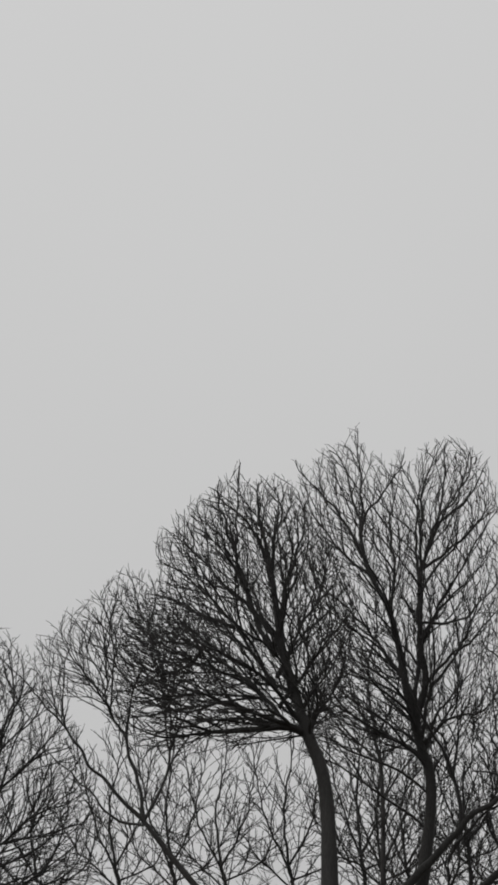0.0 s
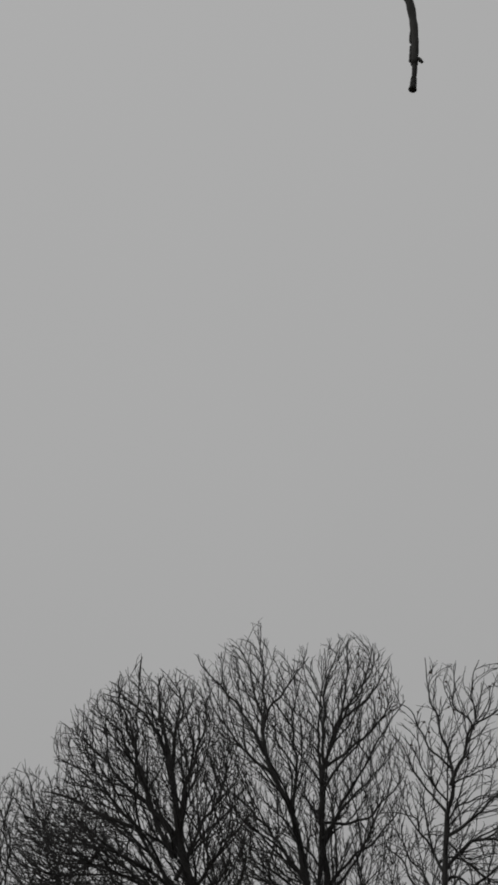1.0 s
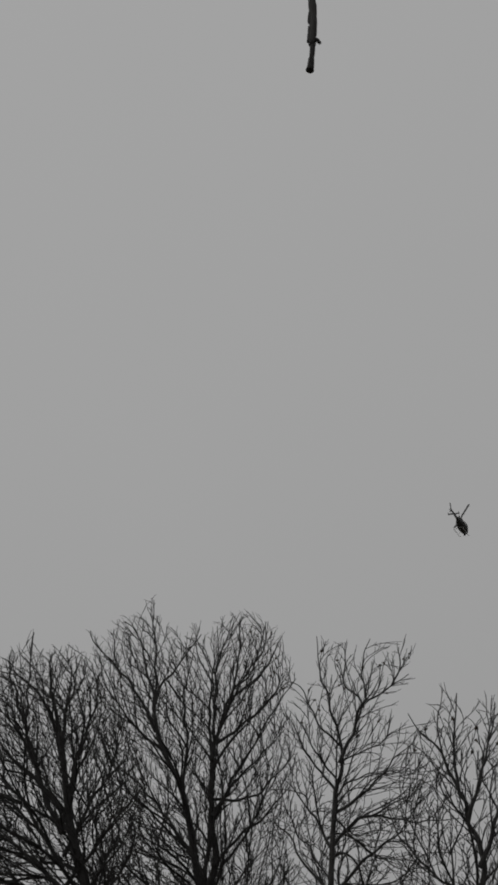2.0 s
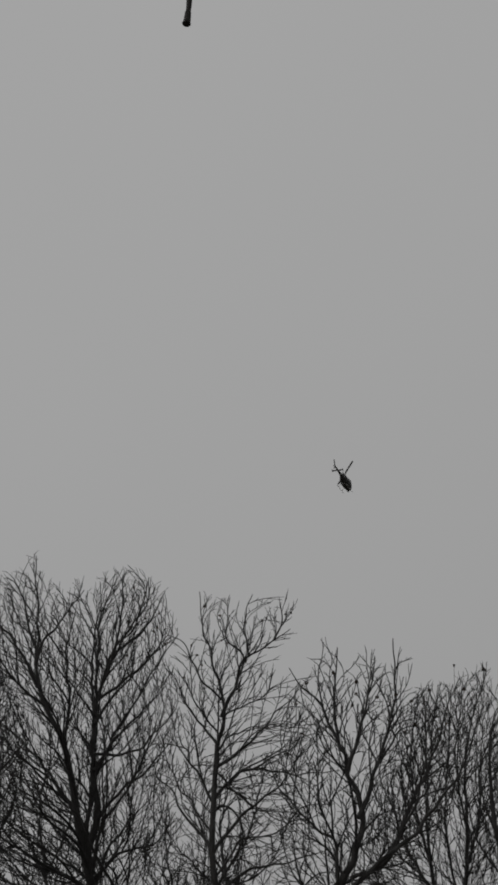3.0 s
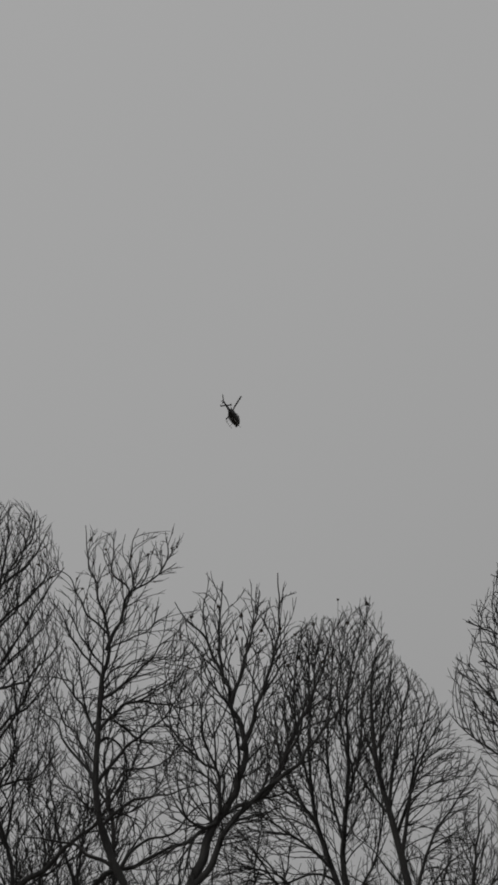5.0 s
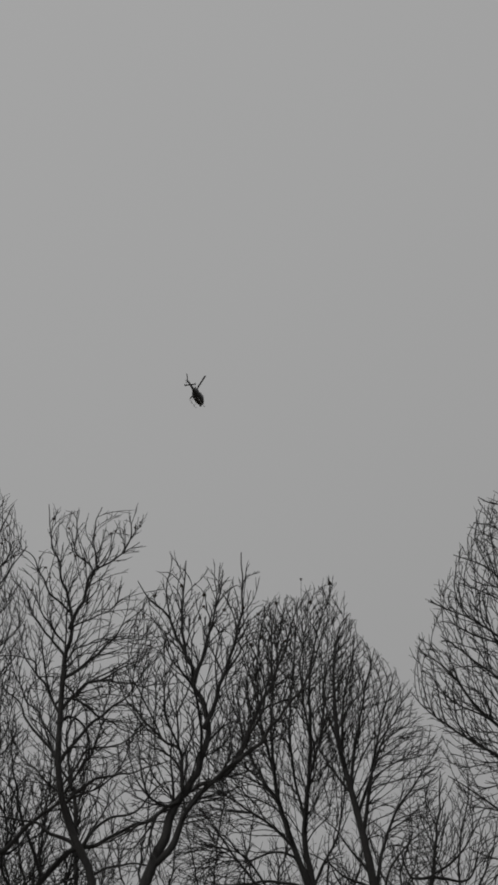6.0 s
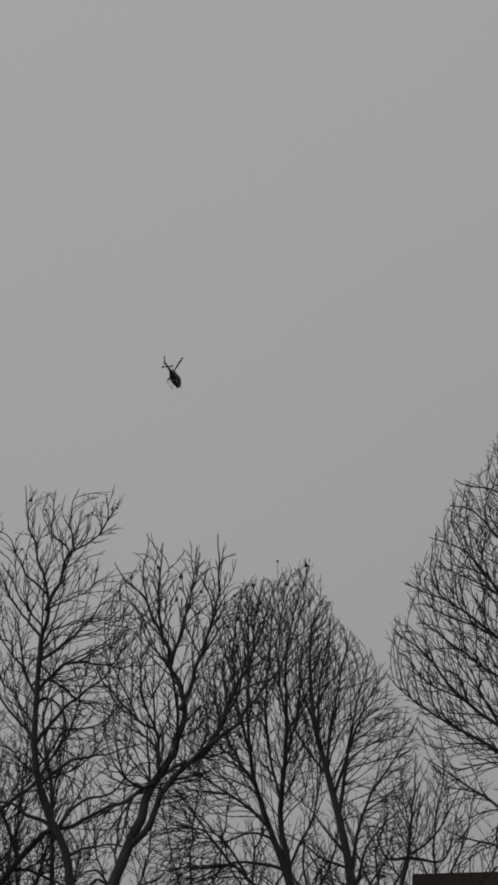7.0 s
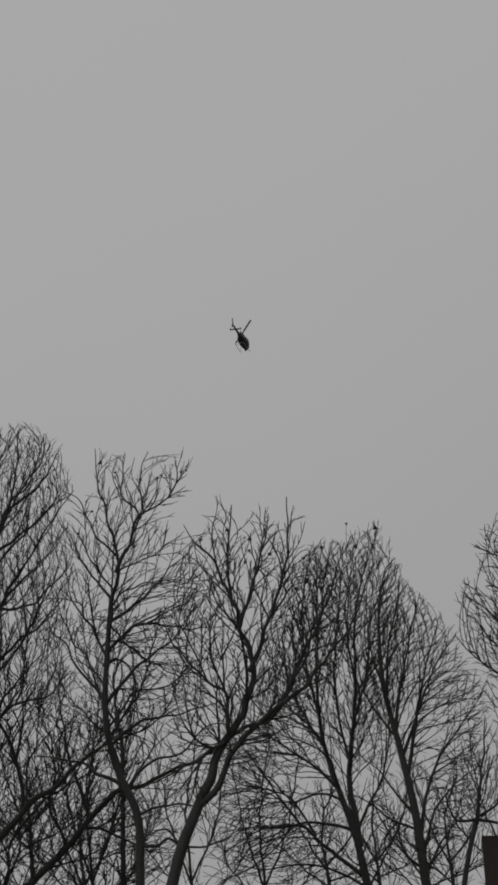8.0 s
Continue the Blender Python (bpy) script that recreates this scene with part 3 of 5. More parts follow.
limb(grove, 0.035, 0.01, (-0.91, 39.99, 11.03), (-0.21, 39.85, 11.94), (0.66, 39.70, 12.04), (1.39, 39.53, 12.66), (2.11, 39.35, 12.68))
limb(grove, 0.045, 0.01, (-0.43, 40.00, 9.44), (0.10, 40.12, 10.14), (1.09, 40.23, 10.47), (1.71, 40.33, 11.15), (2.57, 40.40, 11.08))
limb(grove, 0.04, 0.01, (-0.17, 40.00, 8.80), (0.50, 39.84, 9.04), (1.20, 39.66, 8.90), (2.04, 39.47, 9.30))
limb(grove, 0.05, 0.01, (-0.08, 40.00, 8.03), (0.28, 39.94, 8.10), (0.49, 39.88, 8.23), (0.70, 39.82, 7.99), (1.25, 39.74, 7.80))
limb(grove, 0.03, 0.01, (-0.87, 39.99, 13.73), (-0.29, 39.80, 13.06), (0.51, 39.60, 12.39), (1.38, 39.38, 12.17))
finish_tree(grove)

grove = start_tree("bare tree with a leaning trunk split into two long stems", (0.05, 36.00), room=0.24, deep=1.2, up=0.02, crook=1.3, heart=0.45, leaves=14)
crown_outline(grove, (0.15, 8.01), (0.54, 8.90), (0.56, 11.54), (0.43, 12.51), (0.57, 13.21), (0.71, 14.20), (1.27, 14.64), (1.67, 15.69), (2.09, 15.72), (2.23, 14.85), (2.52, 15.24), (2.94, 15.42), (3.24, 15.09), (3.55, 16.01), (3.66, 15.28), (4.02, 15.26), (3.82, 14.69), (4.19, 14.64), (4.62, 14.18), (4.99, 13.31), (5.15, 12.46), (4.69, 11.49), (4.12, 10.82), (3.42, 9.90), (2.47, 8.86), (1.81, 8.11))
trunk(grove, 0.188, 0.12, (0.16, 36.00, 4.27), (0.38, 36.00, 5.44), (0.63, 36.00, 6.54), (0.86, 35.99, 7.37), (1.18, 35.98, 8.14))
limb(grove, 0.12, 0.012, (1.16, 35.98, 8.09), (1.56, 36.02, 9.01), (1.87, 36.05, 9.80), (2.34, 36.07, 10.46), (2.56, 36.10, 11.41), (2.37, 36.15, 12.40), (2.12, 36.21, 13.26), (2.08, 36.26, 14.29), (2.18, 36.30, 15.71))
limb(grove, 0.085, 0.012, (1.22, 35.98, 8.22), (1.64, 35.90, 8.63), (2.01, 35.81, 9.35), (2.54, 35.71, 9.97), (3.20, 35.59, 10.53), (4.00, 35.44, 11.22), (4.90, 35.26, 12.38), (5.43, 35.12, 13.72))
limb(grove, 0.06, 0.012, (2.49, 35.92, 11.36), (2.89, 35.97, 12.33), (3.20, 36.02, 13.19), (3.51, 36.06, 14.35), (3.54, 36.14, 15.86))
limb(grove, 0.05, 0.01, (2.29, 35.93, 12.47), (2.65, 35.71, 13.66), (2.93, 35.49, 14.58), (3.00, 35.28, 15.09))
limb(grove, 0.05, 0.01, (1.87, 35.96, 9.71), (1.24, 35.88, 9.31), (0.59, 35.80, 8.96), (-0.05, 35.70, 8.68))
limb(grove, 0.05, 0.01, (1.95, 35.95, 9.91), (1.95, 36.10, 10.88), (1.54, 36.27, 11.20), (0.89, 36.44, 11.94), (0.35, 36.60, 13.12))
limb(grove, 0.035, 0.01, (0.86, 35.99, 7.41), (0.52, 36.00, 7.69), (0.20, 36.00, 7.66), (-0.05, 36.00, 7.52))
limb(grove, 0.06, 0.012, (3.23, 35.86, 10.60), (3.82, 36.01, 11.92), (4.44, 36.14, 13.22), (4.94, 36.28, 14.71))
limb(grove, 0.05, 0.012, (2.29, 35.93, 10.03), (3.08, 35.73, 10.37), (3.77, 35.51, 11.64), (4.07, 35.33, 12.96), (4.10, 35.17, 14.03))
limb(grove, 0.045, 0.01, (2.10, 35.94, 13.18), (1.71, 35.84, 14.00), (1.17, 35.74, 14.54), (0.97, 35.63, 14.94))
limb(grove, 0.03, 0.01, (0.83, 35.99, 7.37), (1.34, 36.08, 7.42), (1.86, 36.16, 7.57), (2.26, 36.24, 8.02))
finish_tree(grove)

grove = start_tree("bare tree with steep dark stems and dense fine branching", (7.71, 49.45), room=0.24, deep=1.9, up=0.0, low=0.3, heart=0.3, spread=0.3, leaves=8, crook=0.6)
crown_outline(grove, (-5.26, 8.47), (-5.57, 10.53), (-5.17, 12.66), (-4.40, 14.10), (-3.79, 15.76), (-3.08, 17.47), (-2.65, 18.83), (-1.95, 19.55), (-1.18, 19.62), (-0.60, 19.81), (0.14, 20.15), (0.54, 19.27), (0.82, 17.83), (0.87, 15.70), (0.37, 12.94), (-0.03, 10.81), (-0.36, 8.27))
trunk(grove, 0.25, 0.05, (7.11, 49.54, 7.07), (6.84, 49.59, 8.39), (6.56, 49.63, 9.86), (6.12, 49.70, 11.27), (5.70, 49.76, 12.82), (5.60, 49.78, 14.15))
limb(grove, 0.05, 0.01, (5.59, 49.78, 13.98), (5.58, 49.68, 15.27), (5.75, 49.55, 16.75), (5.96, 49.41, 18.07), (6.19, 49.27, 19.11))
limb(grove, 0.11, 0.012, (6.69, 49.61, 9.46), (6.62, 49.72, 10.35), (6.49, 49.84, 11.67), (6.71, 49.90, 13.37), (6.87, 49.98, 14.71), (6.96, 50.07, 16.51), (7.29, 50.11, 18.30), (7.93, 50.11, 20.02))
limb(grove, 0.075, 0.012, (6.81, 49.59, 8.51), (5.89, 49.63, 9.27), (4.81, 49.69, 10.28), (3.73, 49.75, 11.81), (3.22, 49.72, 12.53), (2.76, 49.68, 12.90))
limb(grove, 0.06, 0.012, (6.55, 49.63, 9.95), (5.83, 49.89, 10.21), (5.10, 50.16, 10.29), (4.35, 50.42, 10.23), (3.42, 50.72, 10.29), (2.58, 51.00, 10.11))
limb(grove, 0.06, 0.012, (6.12, 49.70, 11.27), (5.43, 49.61, 11.94), (4.55, 49.56, 12.57), (3.84, 49.47, 13.01), (3.21, 49.38, 13.55))
limb(grove, 0.055, 0.012, (5.74, 49.76, 12.60), (5.17, 49.93, 13.65), (4.68, 50.10, 15.01), (4.56, 50.20, 16.38))
limb(grove, 0.05, 0.012, (5.66, 49.77, 13.42), (5.31, 49.77, 15.11), (5.19, 49.74, 16.82), (5.44, 49.64, 18.55), (5.75, 49.54, 19.35))
limb(grove, 0.05, 0.012, (6.55, 49.63, 11.93), (6.27, 49.92, 13.64), (6.25, 50.16, 15.58), (6.52, 50.36, 17.59), (6.77, 50.56, 19.47))
limb(grove, 0.05, 0.012, (6.70, 49.61, 13.37), (7.20, 49.38, 14.98), (7.36, 49.21, 16.64), (8.09, 48.95, 18.30))
limb(grove, 0.05, 0.012, (6.65, 49.61, 9.98), (7.08, 49.65, 10.85), (7.47, 49.70, 11.48), (7.76, 49.75, 12.53), (8.12, 49.80, 13.95))
limb(grove, 0.05, 0.012, (6.92, 49.57, 8.17), (5.96, 49.44, 8.67), (4.92, 49.33, 8.93), (3.68, 49.25, 8.77), (2.64, 49.13, 8.94))
limb(grove, 0.045, 0.012, (5.36, 49.82, 9.86), (4.72, 50.13, 10.98), (4.03, 50.44, 11.41), (3.16, 50.79, 11.67))
limb(grove, 0.04, 0.012, (6.79, 49.59, 14.85), (6.58, 49.31, 16.67), (6.81, 48.95, 18.30), (6.93, 48.61, 19.27))
limb(grove, 0.04, 0.012, (6.92, 49.57, 8.25), (7.63, 49.68, 9.45), (8.16, 49.80, 10.51), (8.53, 49.96, 11.60))
limb(grove, 0.018, 0.006, (7.36, 49.47, 16.01), (7.54, 49.44, 17.55), (7.69, 49.42, 18.92), (7.78, 49.41, 19.92))
limb(grove, 0.018, 0.006, (6.82, 49.54, 17.00), (6.80, 49.55, 18.37), (6.79, 49.55, 19.37), (6.81, 49.55, 20.14))
tuft(grove, 0.15, (7.78, 49.41, 19.94))
tuft(grove, 0.09, (6.81, 49.55, 20.16))
tuft(grove, 0.13, (5.94, 49.66, 19.35))
tuft(grove, 0.14, (7.07, 49.51, 19.31))
finish_tree(grove)

grove = start_tree("bare tree with one straight dark stem and feathery ascending twigs", (8.75, 47.23), room=0.225, deep=1.6, up=0.0, low=0.3, heart=0.35, spread=0.3, crook=0.5)
crown_outline(grove, (-2.72, 8.05), (-2.93, 10.52), (-2.48, 12.56), (-1.98, 15.22), (-1.53, 16.86), (-0.96, 17.96), (-0.69, 18.17), (-0.39, 17.20), (0.04, 16.83), (0.53, 16.20), (0.96, 15.58), (1.24, 14.66), (1.81, 13.82), (1.58, 11.99), (1.24, 10.64), (0.88, 9.32), (0.27, 7.91))
trunk(grove, 0.25, 0.05, (8.45, 47.29, 6.79), (8.28, 47.32, 8.05), (8.12, 47.35, 10.05), (7.77, 47.41, 12.13), (7.41, 47.48, 14.04), (7.37, 47.49, 16.01))
limb(grove, 0.048, 0.01, (7.38, 47.48, 15.83), (7.44, 47.33, 16.80), (7.65, 47.15, 17.68), (7.97, 46.95, 18.03))
limb(grove, 0.07, 0.012, (8.20, 47.33, 9.23), (8.50, 47.45, 10.58), (9.02, 47.53, 11.78), (9.87, 47.55, 12.89), (10.54, 47.60, 13.78))
limb(grove, 0.07, 0.012, (7.96, 47.38, 11.09), (8.25, 47.14, 12.59), (8.58, 46.90, 14.11), (9.18, 46.61, 16.00))
limb(grove, 0.06, 0.012, (7.69, 47.43, 12.66), (8.03, 47.61, 14.31), (8.50, 47.78, 16.00), (8.85, 47.97, 17.19))
limb(grove, 0.05, 0.012, (7.48, 47.47, 13.73), (7.64, 47.18, 15.28), (7.97, 46.86, 16.65), (8.23, 46.55, 17.01))
limb(grove, 0.06, 0.012, (8.22, 47.33, 8.57), (8.67, 47.33, 10.05), (9.27, 47.31, 10.80), (10.17, 47.23, 11.45))
limb(grove, 0.06, 0.012, (7.83, 47.40, 11.70), (8.48, 47.21, 13.30), (9.08, 47.02, 14.67), (9.70, 46.84, 15.43))
limb(grove, 0.05, 0.012, (8.26, 47.32, 8.24), (9.02, 47.50, 9.41), (9.72, 47.70, 10.10), (10.23, 47.93, 10.48))
limb(grove, 0.05, 0.012, (8.13, 47.35, 9.90), (7.54, 47.31, 10.74), (7.14, 47.24, 11.24), (6.56, 47.20, 11.76))
limb(grove, 0.045, 0.012, (7.75, 47.42, 12.31), (7.14, 47.67, 13.26), (6.78, 47.87, 14.21), (6.72, 48.02, 15.35))
limb(grove, 0.045, 0.012, (8.15, 47.34, 9.56), (7.29, 47.13, 9.87), (6.61, 46.88, 10.34), (5.92, 46.64, 10.64))
limb(grove, 0.045, 0.012, (7.45, 47.47, 13.83), (7.12, 47.85, 15.48), (7.24, 48.14, 16.88))
limb(grove, 0.045, 0.012, (8.24, 47.33, 8.40), (7.49, 47.14, 9.04), (6.93, 46.92, 10.01), (6.60, 46.66, 10.63))
finish_tree(grove)

grove = start_tree("young thin bare tree with curved low branches", (8.12, 43.23), room=0.22, deep=0.8, up=0.1)
crown_outline(grove, (0.19, 9.12), (0.26, 10.35), (0.72, 11.18), (1.14, 11.55), (1.87, 11.74), (2.42, 11.00), (2.73, 10.20), (2.49, 9.29), (1.83, 8.88), (1.22, 8.91))
trunk(grove, 0.106, 0.068, (8.27, 43.23, 5.57), (8.58, 43.17, 7.28), (8.83, 43.12, 8.33), (9.09, 43.07, 9.13))
limb(grove, 0.055, 0.012, (9.08, 43.07, 9.10), (9.18, 43.11, 9.81), (9.36, 43.13, 10.58), (9.57, 43.15, 12.01))
limb(grove, 0.05, 0.014, (9.08, 43.07, 9.10), (8.52, 43.10, 9.09), (8.35, 43.05, 9.43), (8.22, 43.00, 9.80))
limb(grove, 0.05, 0.014, (9.08, 43.07, 9.10), (9.89, 42.98, 8.91), (10.20, 42.99, 9.18), (10.38, 43.03, 9.76))
limb(grove, 0.04, 0.012, (9.10, 43.07, 9.16), (9.76, 42.82, 9.55), (10.29, 42.60, 10.30), (10.59, 42.42, 10.87))
finish_tree(grove)

grove = start_tree("tall dense bare tree with long ascending feathery branches", (10.61, 36.50), room=0.23, deep=1.6, up=0.0, low=0.9, heart=0.25, crook=0.5)
crown_outline(grove, (-1.79, 6.97), (-1.91, 8.53), (-1.87, 9.60), (-2.19, 10.59), (-2.34, 11.23), (-2.75, 12.12), (-2.99, 13.01), (-2.85, 13.88), (-2.16, 14.11), (-2.42, 14.89), (-1.70, 15.57), (-1.64, 16.19), (-1.01, 16.98), (-0.86, 17.67), (-0.32, 17.53), (0.28, 18.58), (1.15, 18.88), (2.11, 18.43), (3.36, 17.08), (4.40, 14.67), (4.61, 11.77), (2.54, 6.67))
trunk(grove, 0.33, 0.06, (10.51, 36.53, 4.99), (10.81, 36.44, 6.83), (11.07, 36.37, 8.74), (11.30, 36.30, 11.44), (11.45, 36.26, 13.87), (11.56, 36.22, 15.66))
limb(grove, 0.055, 0.01, (11.55, 36.23, 15.58), (11.59, 36.07, 16.83), (11.58, 35.93, 17.72), (11.57, 35.79, 18.53))
limb(grove, 0.075, 0.012, (11.10, 36.36, 9.01), (10.73, 36.61, 10.35), (10.25, 36.89, 11.14), (9.42, 37.28, 12.07), (8.78, 37.61, 13.23), (8.13, 37.94, 13.86))
limb(grove, 0.07, 0.012, (11.29, 36.30, 11.23), (10.91, 36.30, 12.51), (10.35, 36.35, 13.22), (9.36, 36.53, 14.13), (8.69, 36.61, 14.49), (8.23, 36.64, 14.71))
limb(grove, 0.065, 0.012, (11.38, 36.28, 12.71), (11.07, 36.56, 13.90), (10.64, 36.88, 14.67), (10.01, 37.25, 15.80), (9.24, 37.67, 16.36))
limb(grove, 0.06, 0.012, (11.45, 36.26, 14.01), (11.05, 36.17, 15.18), (10.58, 36.11, 15.80), (10.01, 36.08, 16.45), (9.45, 36.04, 16.59))
limb(grove, 0.055, 0.012, (11.54, 36.23, 15.50), (11.20, 36.40, 16.58), (10.80, 36.58, 17.24), (10.20, 36.82, 17.44), (9.89, 36.98, 17.70))
limb(grove, 0.07, 0.012, (11.05, 36.37, 8.61), (10.63, 36.45, 9.84), (10.10, 36.56, 10.46), (8.95, 36.85, 11.25), (8.06, 37.06, 12.03), (7.71, 37.12, 12.51))
limb(grove, 0.06, 0.012, (10.89, 36.42, 7.33), (10.56, 36.76, 8.57), (10.10, 37.14, 9.23), (9.30, 37.63, 10.04), (8.64, 38.07, 10.66))
limb(grove, 0.055, 0.012, (10.78, 36.45, 6.71), (10.39, 36.45, 7.80), (9.82, 36.50, 8.17), (9.10, 36.60, 8.39), (8.67, 36.61, 8.59))
limb(grove, 0.055, 0.012, (11.54, 36.23, 15.35), (11.43, 36.40, 16.66), (11.16, 36.63, 17.70), (11.03, 36.81, 18.68))
limb(grove, 0.055, 0.012, (11.32, 36.29, 11.86), (11.03, 36.09, 13.38), (10.50, 35.96, 14.07), (9.82, 35.87, 14.48), (8.86, 35.87, 14.93))
limb(grove, 0.055, 0.012, (11.18, 36.33, 9.94), (10.77, 36.62, 11.82), (10.28, 36.92, 12.49), (9.46, 37.32, 13.35), (8.71, 37.70, 14.16))
limb(grove, 0.07, 0.012, (11.15, 36.34, 9.67), (11.93, 35.79, 11.15), (12.88, 35.18, 12.35), (13.92, 34.55, 13.26))
limb(grove, 0.07, 0.012, (11.30, 36.30, 11.44), (12.21, 36.25, 13.27), (13.14, 36.20, 14.88), (14.10, 36.14, 16.54))
limb(grove, 0.07, 0.012, (10.98, 36.39, 8.10), (11.96, 35.84, 9.27), (13.13, 35.23, 10.17), (14.12, 34.67, 10.81))
limb(grove, 0.06, 0.012, (11.45, 36.26, 13.87), (12.11, 36.18, 15.48), (12.65, 36.14, 16.86), (13.09, 36.13, 17.97))
finish_tree(grove)

grove = start_tree("leaning bare tree crossing low behind its neighbours", (-5.07, 44.74), room=0.25, up=0.05, crook=1.3)
trunk(grove, 0.163, 0.08, (-4.75, 44.74, 5.03), (-3.93, 44.82, 6.99), (-3.05, 44.89, 7.96), (-2.13, 44.94, 8.87), (-1.52, 44.97, 9.64), (-0.81, 44.99, 10.39))
limb(grove, 0.07, 0.012, (-0.81, 44.99, 10.39), (0.07, 45.07, 10.62), (1.37, 45.13, 11.22), (2.35, 45.17, 11.63), (3.51, 45.17, 12.02))
limb(grove, 0.05, 0.01, (-1.67, 44.97, 9.41), (-0.96, 44.79, 9.21), (-0.09, 44.60, 8.70), (0.69, 44.40, 8.57))
limb(grove, 0.06, 0.01, (-1.52, 44.97, 9.64), (-1.85, 45.11, 10.62), (-2.20, 45.24, 11.46), (-2.48, 45.38, 13.32), (-2.44, 45.53, 14.73))
limb(grove, 0.05, 0.01, (-2.13, 44.94, 8.87), (-2.62, 44.72, 9.93), (-2.56, 44.52, 11.31), (-3.14, 44.28, 12.88))
limb(grove, 0.07, 0.016, (-4.35, 44.78, 6.01), (-3.81, 44.78, 7.96), (-3.68, 44.74, 8.86), (-2.93, 44.75, 9.94), (-2.16, 44.74, 10.63), (-1.37, 44.73, 11.66), (-0.65, 44.69, 12.13))
limb(grove, 0.05, 0.012, (-3.93, 44.82, 6.99), (-3.76, 44.90, 7.97), (-3.46, 44.98, 9.05), (-3.43, 45.04, 10.00), (-3.11, 45.13, 10.81), (-3.16, 45.18, 11.63))
finish_tree(grove)

grove = start_tree("thin bare tree standing in the thicket behind", (-1.86, 57.97), room=0.28, up=0.0, crook=1.2, stout=1.3)
trunk(grove, 0.138, 0.07, (-1.91, 57.97, 5.95), (-2.01, 57.96, 7.84), (-2.15, 57.96, 9.38))
limb(grove, 0.06, 0.01, (-2.15, 57.96, 9.38), (-2.39, 58.15, 11.64), (-2.06, 58.36, 13.98), (-2.18, 58.56, 16.06))
limb(grove, 0.05, 0.01, (-2.15, 57.96, 9.38), (-2.97, 57.72, 11.25), (-3.45, 57.49, 13.16), (-3.64, 57.28, 14.76))
limb(grove, 0.05, 0.01, (-2.15, 57.96, 9.58), (-1.44, 57.98, 10.95), (-1.01, 57.99, 12.89), (-0.73, 57.99, 14.55))
limb(grove, 0.04, 0.01, (-2.10, 57.96, 8.80), (-3.38, 58.20, 10.07), (-4.24, 58.44, 11.40), (-4.59, 58.71, 12.43))
limb(grove, 0.04, 0.01, (-2.10, 57.96, 8.99), (-0.74, 57.69, 9.63), (-0.04, 57.40, 11.15), (0.27, 57.10, 12.37))
finish_tree(grove)

grove = start_tree("thin bare tree standing in the thicket behind", (2.03, 63.97), room=0.43, up=0.0, crook=1.2, stout=1.3)
trunk(grove, 0.138, 0.07, (2.00, 63.97, 6.31), (1.94, 63.97, 8.39), (1.84, 63.98, 10.32))
limb(grove, 0.06, 0.01, (1.84, 63.98, 10.32), (1.65, 64.18, 13.30), (2.11, 64.37, 16.40), (2.06, 64.57, 19.18))
limb(grove, 0.05, 0.01, (1.84, 63.98, 10.32), (0.96, 63.79, 12.82), (0.47, 63.60, 15.37), (0.30, 63.40, 17.53))
limb(grove, 0.05, 0.01, (1.84, 63.98, 10.54), (2.68, 63.95, 12.39), (3.23, 63.92, 14.96), (3.60, 63.90, 17.16))
limb(grove, 0.04, 0.01, (1.87, 63.98, 9.67), (0.50, 64.30, 11.22), (-0.40, 64.60, 12.98), (-0.75, 64.89, 14.34))
limb(grove, 0.04, 0.01, (1.87, 63.98, 9.89), (3.39, 63.61, 10.65), (4.21, 63.27, 12.67), (4.57, 62.94, 14.30))
finish_tree(grove)

grove = start_tree("thin bare tree standing in the thicket behind", (4.98, 65.82), room=0.43, up=0.0, crook=1.2, stout=1.3)
trunk(grove, 0.138, 0.07, (4.97, 65.82, 6.37), (4.95, 65.82, 8.53), (4.87, 65.83, 10.29))
limb(grove, 0.06, 0.01, (4.87, 65.83, 10.29), (4.75, 66.04, 13.60), (5.30, 66.20, 17.04), (5.32, 66.39, 20.14))
limb(grove, 0.05, 0.01, (4.87, 65.83, 10.29), (4.01, 65.68, 13.07), (3.56, 65.51, 15.92), (3.41, 65.32, 18.35))
limb(grove, 0.05, 0.01, (4.88, 65.83, 10.52), (5.78, 65.75, 12.58), (6.40, 65.70, 15.43), (6.84, 65.65, 17.89))
limb(grove, 0.04, 0.01, (4.89, 65.83, 9.63), (3.53, 66.21, 11.29), (2.65, 66.55, 13.25), (2.33, 66.86, 14.76))
limb(grove, 0.04, 0.01, (4.90, 65.82, 9.85), (6.46, 65.39, 10.66), (7.33, 65.00, 12.90), (7.73, 64.65, 14.71))
finish_tree(grove)

grove = start_tree("thin bare tree standing in the thicket behind", (9.76, 67.31), room=0.43, up=0.0, crook=1.2, stout=1.3)
trunk(grove, 0.138, 0.07, (9.78, 67.31, 7.87), (9.82, 67.30, 10.09), (9.75, 67.31, 11.46))
limb(grove, 0.06, 0.01, (9.75, 67.31, 11.46), (9.67, 67.52, 13.70), (10.26, 67.64, 15.99), (10.30, 67.84, 18.04))
limb(grove, 0.05, 0.01, (9.75, 67.31, 11.46), (8.89, 67.23, 13.35), (8.43, 67.08, 15.25), (8.29, 66.90, 16.84))
limb(grove, 0.05, 0.01, (9.77, 67.31, 11.69), (10.69, 67.17, 12.98), (11.33, 67.06, 14.87), (11.77, 66.99, 16.48))
limb(grove, 0.04, 0.01, (9.76, 67.31, 10.77), (8.41, 67.79, 12.19), (7.55, 68.19, 13.55), (7.26, 68.53, 14.59))
